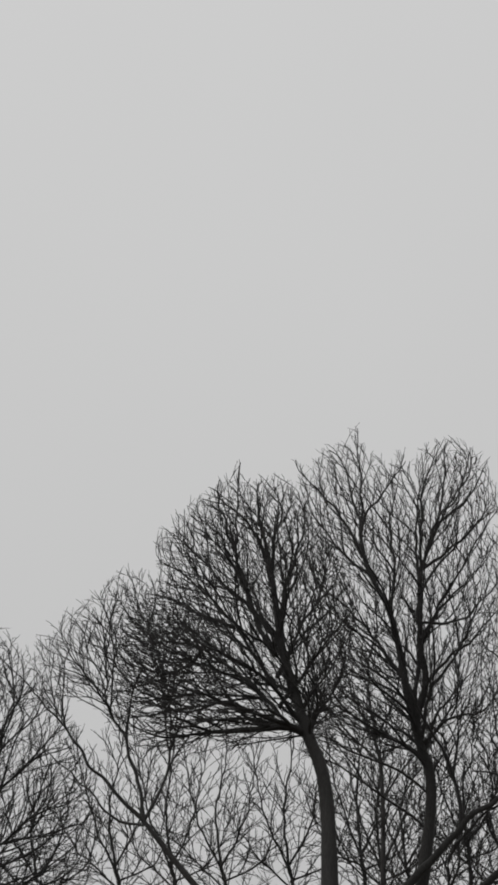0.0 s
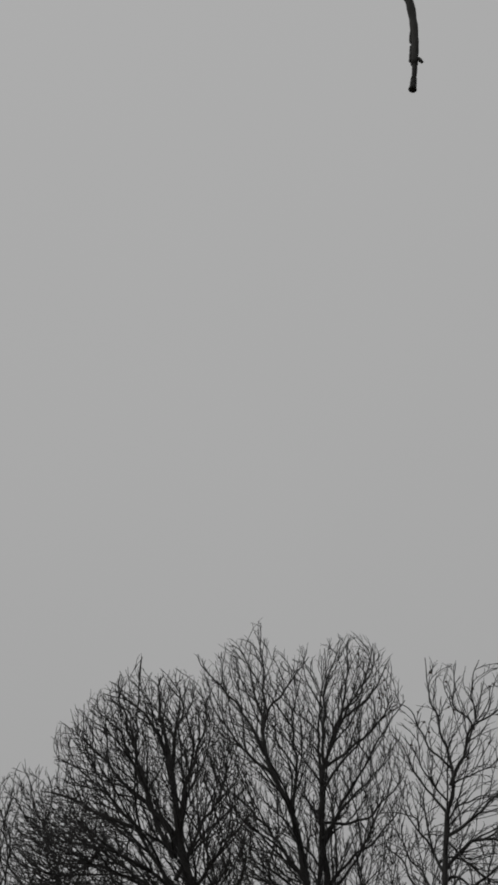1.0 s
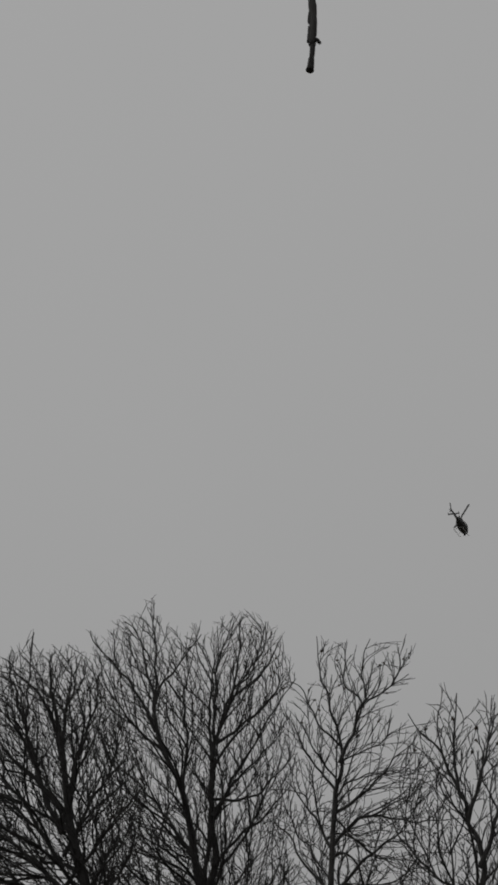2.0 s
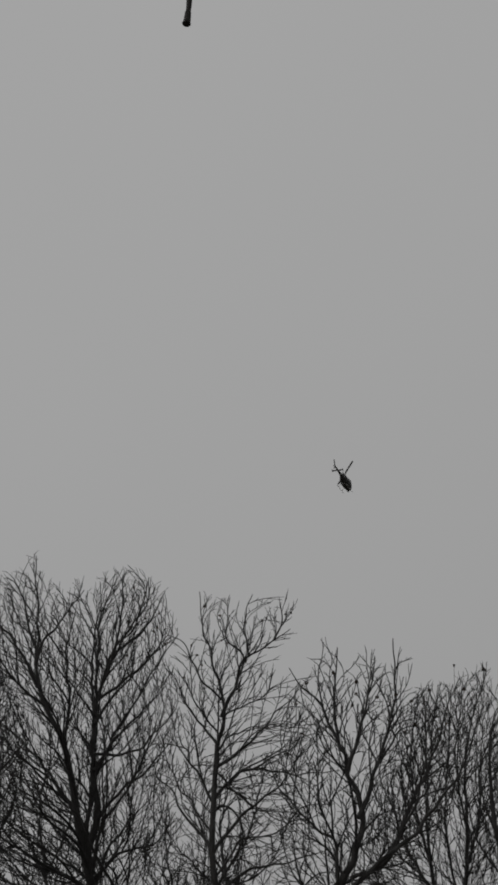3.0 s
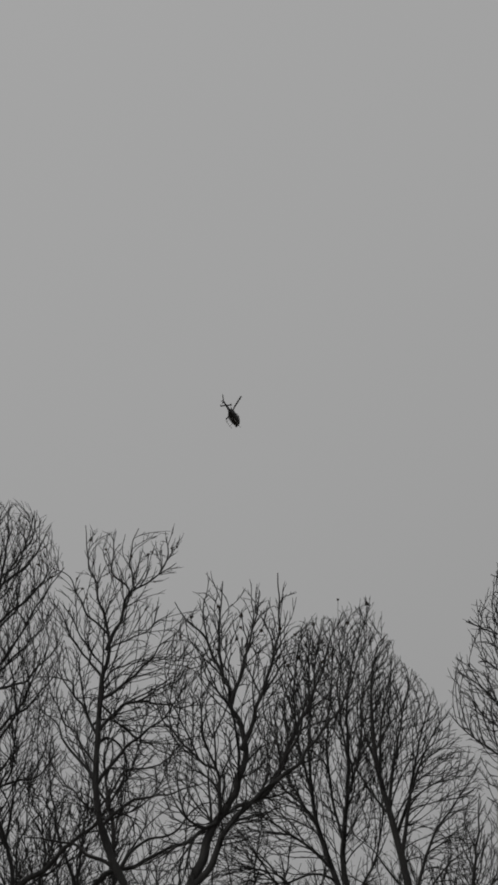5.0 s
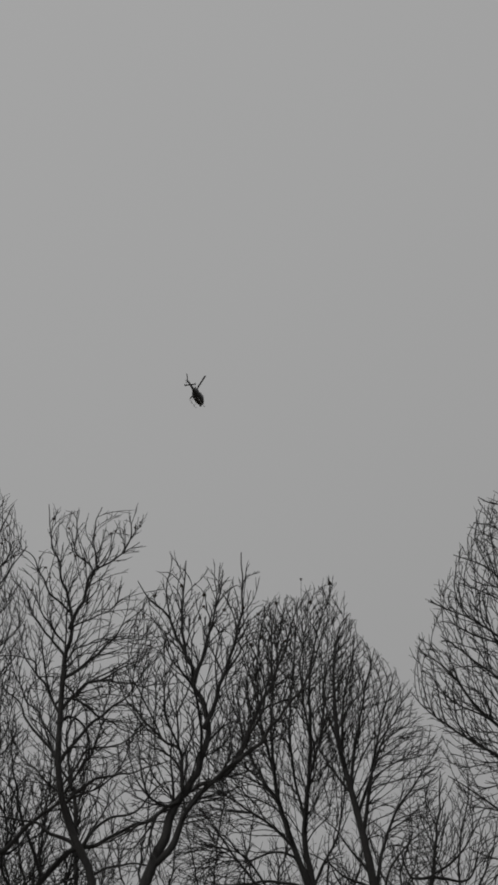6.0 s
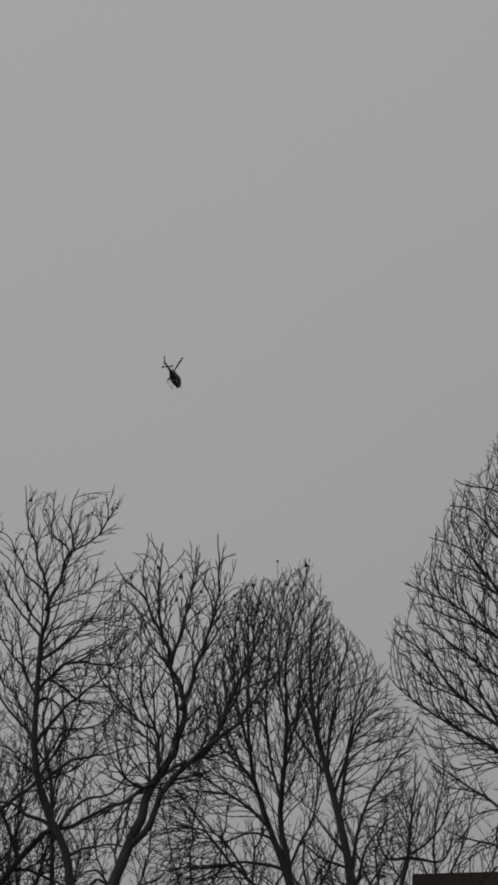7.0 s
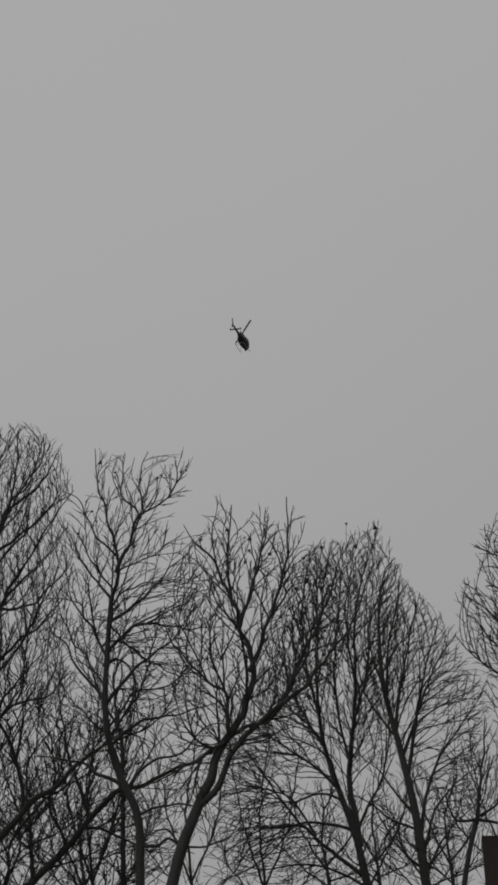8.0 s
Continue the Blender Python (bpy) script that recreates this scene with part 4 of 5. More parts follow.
limb(grove, 0.04, 0.01, (9.77, 67.31, 11.00), (11.36, 66.76, 11.65), (12.22, 66.30, 13.11), (12.61, 65.92, 14.29))
finish_tree(grove)

grove = start_tree("thin bare tree standing in the thicket behind", (14.04, 62.45), room=0.43, up=0.0, crook=1.2, stout=1.3)
trunk(grove, 0.138, 0.07, (14.10, 62.45, 7.27), (14.20, 62.43, 9.34), (14.20, 62.43, 10.83))
limb(grove, 0.06, 0.01, (14.20, 62.43, 10.83), (14.23, 62.62, 13.17), (14.88, 62.68, 15.54), (15.02, 62.85, 17.69))
limb(grove, 0.05, 0.01, (14.20, 62.43, 10.83), (13.46, 62.38, 12.80), (13.10, 62.25, 14.80), (13.02, 62.07, 16.47))
limb(grove, 0.05, 0.01, (14.22, 62.42, 11.05), (15.12, 62.21, 12.41), (15.78, 62.05, 14.36), (16.25, 61.93, 16.04))
limb(grove, 0.04, 0.01, (14.19, 62.43, 10.19), (13.02, 62.99, 11.60), (12.30, 63.44, 13.02), (12.10, 63.78, 14.11))
limb(grove, 0.04, 0.01, (14.21, 62.42, 10.40), (15.65, 61.77, 11.02), (16.47, 61.25, 12.53), (16.84, 60.84, 13.76))
finish_tree(grove)

grove = start_tree("thin bare tree standing in the thicket behind", (11.58, 60.92), room=0.43, up=0.0, crook=1.2, stout=1.3)
trunk(grove, 0.138, 0.07, (11.62, 60.92, 7.19), (11.69, 60.91, 9.21), (11.65, 60.91, 10.45))
limb(grove, 0.06, 0.01, (11.65, 60.91, 10.45), (11.61, 61.12, 12.27), (12.17, 61.22, 14.10), (12.24, 61.41, 15.75))
limb(grove, 0.05, 0.01, (11.65, 60.91, 10.45), (10.88, 60.85, 11.98), (10.48, 60.72, 13.51), (10.36, 60.54, 14.78))
limb(grove, 0.05, 0.01, (11.67, 60.91, 10.66), (12.51, 60.74, 11.67), (13.10, 60.62, 13.18), (13.51, 60.53, 14.46))
limb(grove, 0.04, 0.01, (11.65, 60.91, 9.83), (10.47, 61.43, 11.07), (9.72, 61.85, 12.18), (9.49, 62.19, 13.03))
limb(grove, 0.04, 0.01, (11.67, 60.91, 10.04), (13.08, 60.32, 10.58), (13.85, 59.84, 11.74), (14.18, 59.45, 12.67))
finish_tree(grove)

grove = start_tree("thin bare tree standing in the thicket behind", (-12.83, 58.59), room=0.31, up=0.0, crook=1.2, stout=1.3)
trunk(grove, 0.138, 0.07, (-12.95, 58.59, 8.21), (-13.14, 58.54, 10.17), (-13.29, 58.51, 10.57))
limb(grove, 0.06, 0.01, (-13.29, 58.51, 10.57), (-13.66, 58.63, 12.73), (-13.46, 58.88, 15.02), (-13.71, 59.03, 17.03))
limb(grove, 0.05, 0.01, (-13.29, 58.51, 10.57), (-14.17, 58.10, 12.31), (-14.69, 57.76, 14.12), (-14.92, 57.50, 15.65))
limb(grove, 0.05, 0.01, (-13.30, 58.51, 10.77), (-12.64, 58.65, 12.13), (-12.28, 58.73, 14.03), (-12.06, 58.78, 15.65))
limb(grove, 0.04, 0.01, (-13.21, 58.53, 9.97), (-14.61, 58.50, 11.14), (-15.59, 58.56, 12.38), (-16.05, 58.75, 13.36))
limb(grove, 0.04, 0.01, (-13.22, 58.52, 10.17), (-11.82, 58.52, 10.90), (-11.12, 58.35, 12.41), (-10.80, 58.10, 13.60))
finish_tree(grove)

grove = start_tree("thin bare tree standing in the thicket behind", (-8.11, 61.46), room=0.31, up=0.0, crook=1.2, stout=1.3)
trunk(grove, 0.138, 0.07, (-8.19, 61.46, 8.70), (-8.32, 61.44, 10.73), (-8.46, 61.42, 11.55))
limb(grove, 0.06, 0.01, (-8.46, 61.42, 11.55), (-8.76, 61.58, 14.34), (-8.45, 61.82, 17.29), (-8.62, 62.00, 19.92))
limb(grove, 0.05, 0.01, (-8.46, 61.42, 11.55), (-9.34, 61.09, 13.83), (-9.86, 60.81, 16.20), (-10.07, 60.57, 18.23))
limb(grove, 0.05, 0.01, (-8.46, 61.42, 11.76), (-7.72, 61.52, 13.54), (-7.28, 61.57, 15.99), (-6.99, 61.60, 18.08))
limb(grove, 0.04, 0.01, (-8.40, 61.43, 10.93), (-9.81, 61.52, 12.32), (-10.77, 61.67, 13.93), (-11.20, 61.89, 15.20))
limb(grove, 0.04, 0.01, (-8.41, 61.43, 11.14), (-6.94, 61.31, 11.95), (-6.18, 61.09, 13.88), (-5.83, 60.82, 15.42))
finish_tree(grove)

grove = start_tree("thin bare tree standing in the thicket behind", (-4.06, 59.86), room=0.28, up=0.0, crook=1.2, stout=1.3)
trunk(grove, 0.138, 0.07, (-4.11, 59.86, 8.63), (-4.17, 59.86, 10.58), (-4.28, 59.85, 11.78))
limb(grove, 0.06, 0.01, (-4.28, 59.85, 11.78), (-4.49, 60.03, 13.76), (-4.11, 60.26, 15.82), (-4.19, 60.46, 17.64))
limb(grove, 0.05, 0.01, (-4.28, 59.85, 11.78), (-5.08, 59.58, 13.38), (-5.52, 59.34, 15.02), (-5.67, 59.13, 16.41))
limb(grove, 0.05, 0.01, (-4.28, 59.85, 11.99), (-3.52, 59.90, 13.18), (-3.04, 59.92, 14.89), (-2.72, 59.94, 16.33))
limb(grove, 0.04, 0.01, (-4.24, 59.85, 11.18), (-5.54, 60.04, 12.35), (-6.41, 60.26, 13.49), (-6.77, 60.52, 14.40))
limb(grove, 0.04, 0.01, (-4.24, 59.85, 11.38), (-2.83, 59.63, 12.05), (-2.07, 59.36, 13.38), (-1.73, 59.07, 14.43))
finish_tree(grove)

grove = start_tree("thin bare tree standing in the thicket behind", (-19.23, 56.78), room=0.31, up=0.0, crook=1.2, stout=1.3)
trunk(grove, 0.138, 0.07, (-19.40, 56.78, 7.80), (-19.67, 56.68, 9.73), (-19.79, 56.64, 9.73))
limb(grove, 0.06, 0.01, (-19.79, 56.64, 9.73), (-20.24, 56.69, 11.56), (-20.15, 56.94, 13.50), (-20.47, 57.04, 15.19))
limb(grove, 0.05, 0.01, (-19.79, 56.64, 9.73), (-20.66, 56.12, 11.18), (-21.18, 55.71, 12.69), (-21.42, 55.40, 13.97))
limb(grove, 0.05, 0.01, (-19.81, 56.64, 9.92), (-19.22, 56.84, 11.07), (-18.95, 56.93, 12.70), (-18.80, 56.98, 14.07))
limb(grove, 0.04, 0.01, (-19.69, 56.68, 9.14), (-21.10, 56.49, 10.19), (-22.09, 56.43, 11.21), (-22.58, 56.56, 12.03))
limb(grove, 0.04, 0.01, (-19.71, 56.67, 9.34), (-18.37, 56.80, 10.04), (-17.71, 56.70, 11.34), (-17.42, 56.47, 12.36))
finish_tree(grove)

grove = start_tree("thin bare tree standing in the thicket behind", (-16.00, 55.71), room=0.31, up=0.0, crook=1.2, stout=1.3)
trunk(grove, 0.138, 0.07, (-16.14, 55.71, 7.77), (-16.38, 55.64, 9.65), (-16.53, 55.60, 10.03))
limb(grove, 0.06, 0.01, (-16.53, 55.60, 10.03), (-16.96, 55.67, 12.18), (-16.85, 55.92, 14.46), (-17.16, 56.03, 16.46))
limb(grove, 0.05, 0.01, (-16.53, 55.60, 10.03), (-17.39, 55.12, 11.76), (-17.93, 54.74, 13.54), (-18.17, 54.45, 15.07))
limb(grove, 0.05, 0.01, (-16.54, 55.59, 10.22), (-15.96, 55.76, 11.59), (-15.67, 55.84, 13.49), (-15.52, 55.89, 15.11))
limb(grove, 0.04, 0.01, (-16.44, 55.62, 9.46), (-17.82, 55.51, 10.60), (-18.79, 55.50, 11.81), (-19.27, 55.66, 12.78))
limb(grove, 0.04, 0.01, (-16.46, 55.62, 9.65), (-15.12, 55.68, 10.38), (-14.48, 55.54, 11.89), (-14.20, 55.31, 13.08))
finish_tree(grove)

grove = start_tree("thin bare tree standing in the thicket behind", (-15.33, 61.07), room=0.31, up=0.0, crook=1.2, stout=1.3)
trunk(grove, 0.138, 0.07, (-15.47, 61.07, 8.43), (-15.70, 61.01, 10.49), (-15.86, 60.97, 10.90))
limb(grove, 0.06, 0.01, (-15.86, 60.97, 10.90), (-16.31, 61.06, 13.55), (-16.17, 61.30, 16.35), (-16.48, 61.43, 18.84))
limb(grove, 0.05, 0.01, (-15.86, 60.97, 10.90), (-16.82, 60.51, 13.05), (-17.41, 60.13, 15.28), (-17.69, 59.84, 17.18))
limb(grove, 0.05, 0.01, (-15.87, 60.97, 11.11), (-15.22, 61.13, 12.81), (-14.90, 61.21, 15.15), (-14.71, 61.26, 17.15))
limb(grove, 0.04, 0.01, (-15.77, 60.99, 10.27), (-17.26, 60.90, 11.60), (-18.32, 60.91, 13.10), (-18.82, 61.06, 14.29))
limb(grove, 0.04, 0.01, (-15.79, 60.99, 10.48), (-14.33, 61.04, 11.31), (-13.63, 60.89, 13.17), (-13.32, 60.65, 14.65))
finish_tree(grove)

grove = start_tree("thin bare tree standing in the thicket behind", (-10.44, 59.07), room=0.31, up=0.0, crook=1.2, stout=1.3)
trunk(grove, 0.138, 0.07, (-10.55, 59.07, 8.34), (-10.70, 59.04, 10.30), (-10.84, 59.01, 10.70))
limb(grove, 0.06, 0.01, (-10.84, 59.01, 10.70), (-11.18, 59.15, 12.95), (-10.93, 59.40, 15.31), (-11.13, 59.57, 17.40))
limb(grove, 0.05, 0.01, (-10.84, 59.01, 10.70), (-11.71, 58.64, 12.52), (-12.22, 58.33, 14.39), (-12.43, 58.09, 15.99))
limb(grove, 0.05, 0.01, (-10.85, 59.01, 10.90), (-10.16, 59.13, 12.31), (-9.77, 59.20, 14.28), (-9.52, 59.24, 15.95))
limb(grove, 0.04, 0.01, (-10.78, 59.02, 10.10), (-12.16, 59.06, 11.31), (-13.12, 59.16, 12.59), (-13.55, 59.37, 13.61))
limb(grove, 0.04, 0.01, (-10.79, 59.02, 10.30), (-9.37, 58.96, 11.04), (-8.65, 58.77, 12.59), (-8.33, 58.51, 13.82))
finish_tree(grove)

grove = start_tree("thin bare tree standing in the thicket behind", (-6.67, 63.64), room=0.31, up=0.0, crook=1.2, stout=1.3)
trunk(grove, 0.138, 0.07, (-6.74, 63.64, 9.00), (-6.84, 63.63, 11.09), (-6.97, 63.62, 11.52))
limb(grove, 0.06, 0.01, (-6.97, 63.62, 11.52), (-7.24, 63.79, 13.91), (-6.88, 64.03, 16.42), (-7.01, 64.22, 18.64))
limb(grove, 0.05, 0.01, (-6.97, 63.62, 11.52), (-7.85, 63.31, 13.46), (-8.35, 63.05, 15.47), (-8.54, 62.82, 17.19))
limb(grove, 0.05, 0.01, (-6.97, 63.62, 11.73), (-6.19, 63.70, 13.22), (-5.70, 63.75, 15.30), (-5.39, 63.77, 17.08))
limb(grove, 0.04, 0.01, (-6.92, 63.62, 10.88), (-8.34, 63.76, 12.18), (-9.30, 63.93, 13.56), (-9.70, 64.17, 14.65))
limb(grove, 0.04, 0.01, (-6.93, 63.62, 11.09), (-5.42, 63.47, 11.86), (-4.62, 63.23, 13.50), (-4.26, 62.96, 14.81))
finish_tree(grove)

grove = start_tree("thin bare tree standing in the thicket behind", (-6.91, 57.58), room=0.31, up=0.0, crook=1.2, stout=1.3)
trunk(grove, 0.138, 0.07, (-6.98, 57.58, 8.27), (-7.09, 57.57, 10.17), (-7.21, 57.55, 10.55))
limb(grove, 0.06, 0.01, (-7.21, 57.55, 10.55), (-7.48, 57.72, 12.93), (-7.17, 57.96, 15.44), (-7.31, 58.14, 17.68))
limb(grove, 0.05, 0.01, (-7.21, 57.55, 10.55), (-8.02, 57.24, 12.49), (-8.48, 56.97, 14.50), (-8.66, 56.74, 16.21))
limb(grove, 0.05, 0.01, (-7.21, 57.55, 10.74), (-6.51, 57.63, 12.25), (-6.09, 57.68, 14.33), (-5.81, 57.71, 16.11))
limb(grove, 0.04, 0.01, (-7.16, 57.56, 9.97), (-8.46, 57.68, 11.21), (-9.35, 57.85, 12.59), (-9.74, 58.09, 13.68))
limb(grove, 0.04, 0.01, (-7.17, 57.56, 10.16), (-5.80, 57.41, 10.89), (-5.08, 57.18, 12.52), (-4.75, 56.90, 13.83))
finish_tree(grove)

grove = start_tree("thin bare tree standing in the thicket behind", (6.82, 59.62), room=0.43, up=0.0, crook=1.2, stout=1.3)
trunk(grove, 0.138, 0.07, (6.82, 59.62, 7.21), (6.83, 59.62, 9.17), (6.75, 59.63, 10.18))
limb(grove, 0.06, 0.01, (6.75, 59.63, 10.18), (6.62, 59.84, 11.72), (7.09, 59.99, 13.28), (7.09, 60.19, 14.68))
limb(grove, 0.05, 0.01, (6.75, 59.63, 10.18), (5.94, 59.51, 11.47), (5.51, 59.35, 12.75), (5.36, 59.17, 13.82))
limb(grove, 0.05, 0.01, (6.75, 59.63, 10.38), (7.54, 59.54, 11.22), (8.07, 59.47, 12.50), (8.42, 59.42, 13.59))
limb(grove, 0.04, 0.01, (6.76, 59.63, 9.58), (5.54, 60.05, 10.70), (4.75, 60.42, 11.65), (4.47, 60.74, 12.37))
limb(grove, 0.04, 0.01, (6.77, 59.63, 9.78), (8.16, 59.15, 10.29), (8.90, 58.74, 11.27), (9.21, 58.39, 12.06))
finish_tree(grove)

grove = start_tree("thin bare tree standing in the thicket behind", (10.89, 63.08), room=0.43, up=0.0, crook=1.2, stout=1.3)
trunk(grove, 0.138, 0.07, (10.92, 63.08, 7.42), (10.98, 63.07, 9.51), (10.91, 63.08, 10.37))
limb(grove, 0.06, 0.01, (10.91, 63.08, 10.37), (10.83, 63.30, 11.92), (11.36, 63.41, 13.49), (11.40, 63.60, 14.89))
limb(grove, 0.05, 0.01, (10.91, 63.08, 10.37), (10.09, 63.01, 11.67), (9.65, 62.88, 12.98), (9.51, 62.70, 14.06))
limb(grove, 0.05, 0.01, (10.92, 63.08, 10.58), (11.77, 62.93, 11.40), (12.35, 62.82, 12.69), (12.74, 62.74, 13.78))
limb(grove, 0.04, 0.01, (10.91, 63.08, 9.73), (9.67, 63.58, 10.90), (8.87, 64.00, 11.86), (8.61, 64.34, 12.59))
limb(grove, 0.04, 0.01, (10.92, 63.08, 9.94), (12.39, 62.50, 10.46), (13.16, 62.04, 11.44), (13.49, 61.66, 12.24))
finish_tree(grove)

grove = start_tree("thin bare tree standing in the thicket behind", (-6.79, 55.56), room=0.31, up=0.0, crook=1.2, stout=1.3)
trunk(grove, 0.138, 0.07, (-6.95, 55.56, 12.40), (-7.11, 55.54, 14.28), (-7.24, 55.53, 14.66))
limb(grove, 0.06, 0.01, (-7.24, 55.53, 14.66), (-7.57, 55.68, 17.06), (-7.35, 55.92, 19.60), (-7.56, 56.09, 21.87))
limb(grove, 0.05, 0.01, (-7.24, 55.53, 14.66), (-8.10, 55.21, 16.59), (-8.62, 54.92, 18.58), (-8.85, 54.69, 20.28))
limb(grove, 0.05, 0.01, (-7.25, 55.53, 14.86), (-6.60, 55.61, 16.36), (-6.24, 55.65, 18.44), (-6.01, 55.67, 20.24))
limb(grove, 0.04, 0.01, (-7.18, 55.54, 14.09), (-8.49, 55.65, 15.36), (-9.41, 55.81, 16.75), (-9.83, 56.04, 17.86))
limb(grove, 0.04, 0.01, (-7.18, 55.53, 14.28), (-5.85, 55.39, 14.96), (-5.18, 55.15, 16.57), (-4.89, 54.88, 17.86))
finish_tree(grove)

grove = start_tree("thin bare tree standing in the thicket behind", (-0.76, 57.99), room=0.28, up=0.0, crook=1.2, stout=1.3)
trunk(grove, 0.138, 0.07, (-0.81, 57.99, 12.90), (-0.87, 57.99, 14.86), (-0.98, 57.99, 15.25))
limb(grove, 0.06, 0.01, (-0.98, 57.99, 15.25), (-1.17, 58.19, 17.16), (-0.78, 58.39, 19.15), (-0.84, 58.59, 20.92))
limb(grove, 0.05, 0.01, (-0.98, 57.99, 15.25), (-1.79, 57.77, 16.78), (-2.23, 57.56, 18.35), (-2.39, 57.35, 19.67))
limb(grove, 0.05, 0.01, (-0.98, 57.99, 15.46), (-0.23, 58.00, 16.58), (0.26, 58.00, 18.20), (0.59, 58.00, 19.58))
limb(grove, 0.04, 0.01, (-0.95, 57.99, 14.66), (-2.22, 58.26, 15.84), (-3.07, 58.52, 16.98), (-3.41, 58.80, 17.88))
limb(grove, 0.04, 0.01, (-0.95, 57.99, 14.86), (0.44, 57.70, 15.45), (1.19, 57.39, 16.68), (1.52, 57.08, 17.66))
finish_tree(grove)

grove = start_tree("thin bare tree standing in the thicket behind", (-1.62, 59.97), room=0.28, up=0.0, crook=1.2, stout=1.3)
trunk(grove, 0.138, 0.07, (-1.67, 59.97, 6.09), (-1.77, 59.97, 8.04), (-1.92, 59.97, 9.85))
limb(grove, 0.06, 0.01, (-1.92, 59.97, 9.85), (-2.18, 60.16, 13.15), (-1.84, 60.37, 16.62), (-1.97, 60.57, 19.75))
limb(grove, 0.05, 0.01, (-1.92, 59.97, 9.85), (-2.79, 59.73, 12.60), (-3.29, 59.50, 15.44), (-3.51, 59.29, 17.86))
limb(grove, 0.05, 0.01, (-1.92, 59.97, 10.05), (-1.19, 59.99, 12.15), (-0.73, 59.99, 15.03), (-0.44, 60.00, 17.51))
limb(grove, 0.04, 0.01, (-1.87, 59.97, 9.24), (-3.19, 60.21, 10.82), (-4.10, 60.46, 12.76), (-4.48, 60.73, 14.26))
limb(grove, 0.04, 0.01, (-1.87, 59.97, 9.44), (-0.46, 59.70, 10.24), (0.27, 59.40, 12.49), (0.60, 59.10, 14.32))
finish_tree(grove)


# ---- the helicopter ----
def loft(stations, sides=20):
    """A closed body through elliptic sections: x, half width, half height, middle height."""
    bm = bmesh.new()
    rings = []
    for x, w, h, z in stations:
        rings.append([bm.verts.new((x, w * math.cos(a), z + h * math.sin(a))) for a in (2 * math.pi * i / sides for i in range(sides))])
    for r, q in zip(rings, rings[1:]):
        for i in range(sides):
            bm.faces.new((r[i], r[(i + 1) % sides], q[(i + 1) % sides], q[i]))
    bm.faces.new(list(reversed(rings[0])))
    bm.faces.new(rings[-1])
    bmesh.ops.recalc_face_normals(bm, faces=bm.faces)
    return bm


def box(x0, x1, y0, y1, z0, z1, bevel=0.0):
    bm = bmesh.new()
    bmesh.ops.create_cube(bm, size=1.0)
    for v in bm.verts:
        v.co = ((x0 + x1) / 2 + v.co.x * (x1 - x0), (y0 + y1) / 2 + v.co.y * (y1 - y0), (z0 + z1) / 2 + v.co.z * (z1 - z0))
    if bevel:
        bmesh.ops.bevel(bm, geom=bm.edges[:], offset=bevel, segments=2, affect="EDGES")
    return bm


def plate(outline, y, thick):
    """An upright plate in the x-z plane."""
    bm = bmesh.new()
    a = [bm.verts.new((x, y - thick / 2, z)) for x, z in outline]
    b = [bm.verts.new((x, y + thick / 2, z)) for x, z in outline]
    n = len(a)
    bm.faces.new(a)
    bm.faces.new(list(reversed(b)))
    for i in range(n):
        bm.faces.new((a[(i + 1) % n], a[i], b[i], b[(i + 1) % n]))
    bmesh.ops.recalc_face_normals(bm, faces=bm.faces)
    return bm


def pipe(name, points, r, material, parent, label="", sides=10):
    line, _ = smooth_line(points, 6 * len(points))
    v, f = tubes(line[None], np.full((1, len(line)), r), sides)
    return array_object(name, v, f, material, parent, label)


def blade(length, chord, thick, root=0.25):
    bm = bmesh.new()
    rings = []
    for x, c in ((root, chord * 0.5), (root + 0.5, chord), (length - 0.1, chord), (length, chord * 0.7)):
        rings.append([bm.verts.new(p) for p in ((x, c * 0.3, 0), (x, c * 0.1, thick / 2), (x, -c * 0.7, 0), (x, c * 0.1, -thick / 2))])
    for r, q in zip(rings, rings[1:]):
        for i in range(4):
            bm.faces.new((r[i], r[(i + 1) % 4], q[(i + 1) % 4], q[i]))
    bm.faces.new(rings[0])
    bm.faces.new(rings[-1])
    bmesh.ops.recalc_face_normals(bm, faces=bm.faces)
    return bm


heli = new("helicopter")
heli.matrix_world = pose(19.44, 283.35, 147.41) @ pose(0, 0, 0, 0, 0, 68) @ pose(0, 0, 0, 5, 2, 0) @ Matrix.Scale(0.93, 4)
tagged(heli, "dark light helicopter with two-bladed rotor and landing skids in flight", "helicopter")
cabin = part("fuselage", loft([(3.25, 0.14, 0.14, -0.38), (3.1, 0.40, 0.34, -0.36), (2.75, 0.64, 0.57, -0.28), (2.2, 0.85, 0.80, -0.12), (1.4, 1.0, 0.98, 0.0), (0.4, 1.02, 1.03, 0.05),
                          (-0.6, 0.95, 0.94, 0.1), (-1.4, 0.69, 0.71, 0.22), (-2.0, 0.43, 0.47, 0.32), (-2.5, 0.32, 0.33, 0.36)]), PAINT, heli, "dark rounded cabin", True)
part("windshield", loft([(3.0, 0.38, 0.22, -0.1), (2.7, 0.62, 0.40, 0.04), (2.2, 0.845, 0.57, 0.15), (1.7, 0.955, 0.66, 0.26), (1.5, 0.97, 0.56, 0.38)]), GLASS, cabin, "dark tinted windshield", True)
for side in (-1, 1):
    part("window", box(0.35, 1.25, side * 0.985, side * 1.015, 0.1, 0.6, 0.01), GLASS, cabin)
    part("window", box(-0.55, 0.15, side * 0.97, side * 1.0, 0.1, 0.58, 0.01), GLASS, cabin)
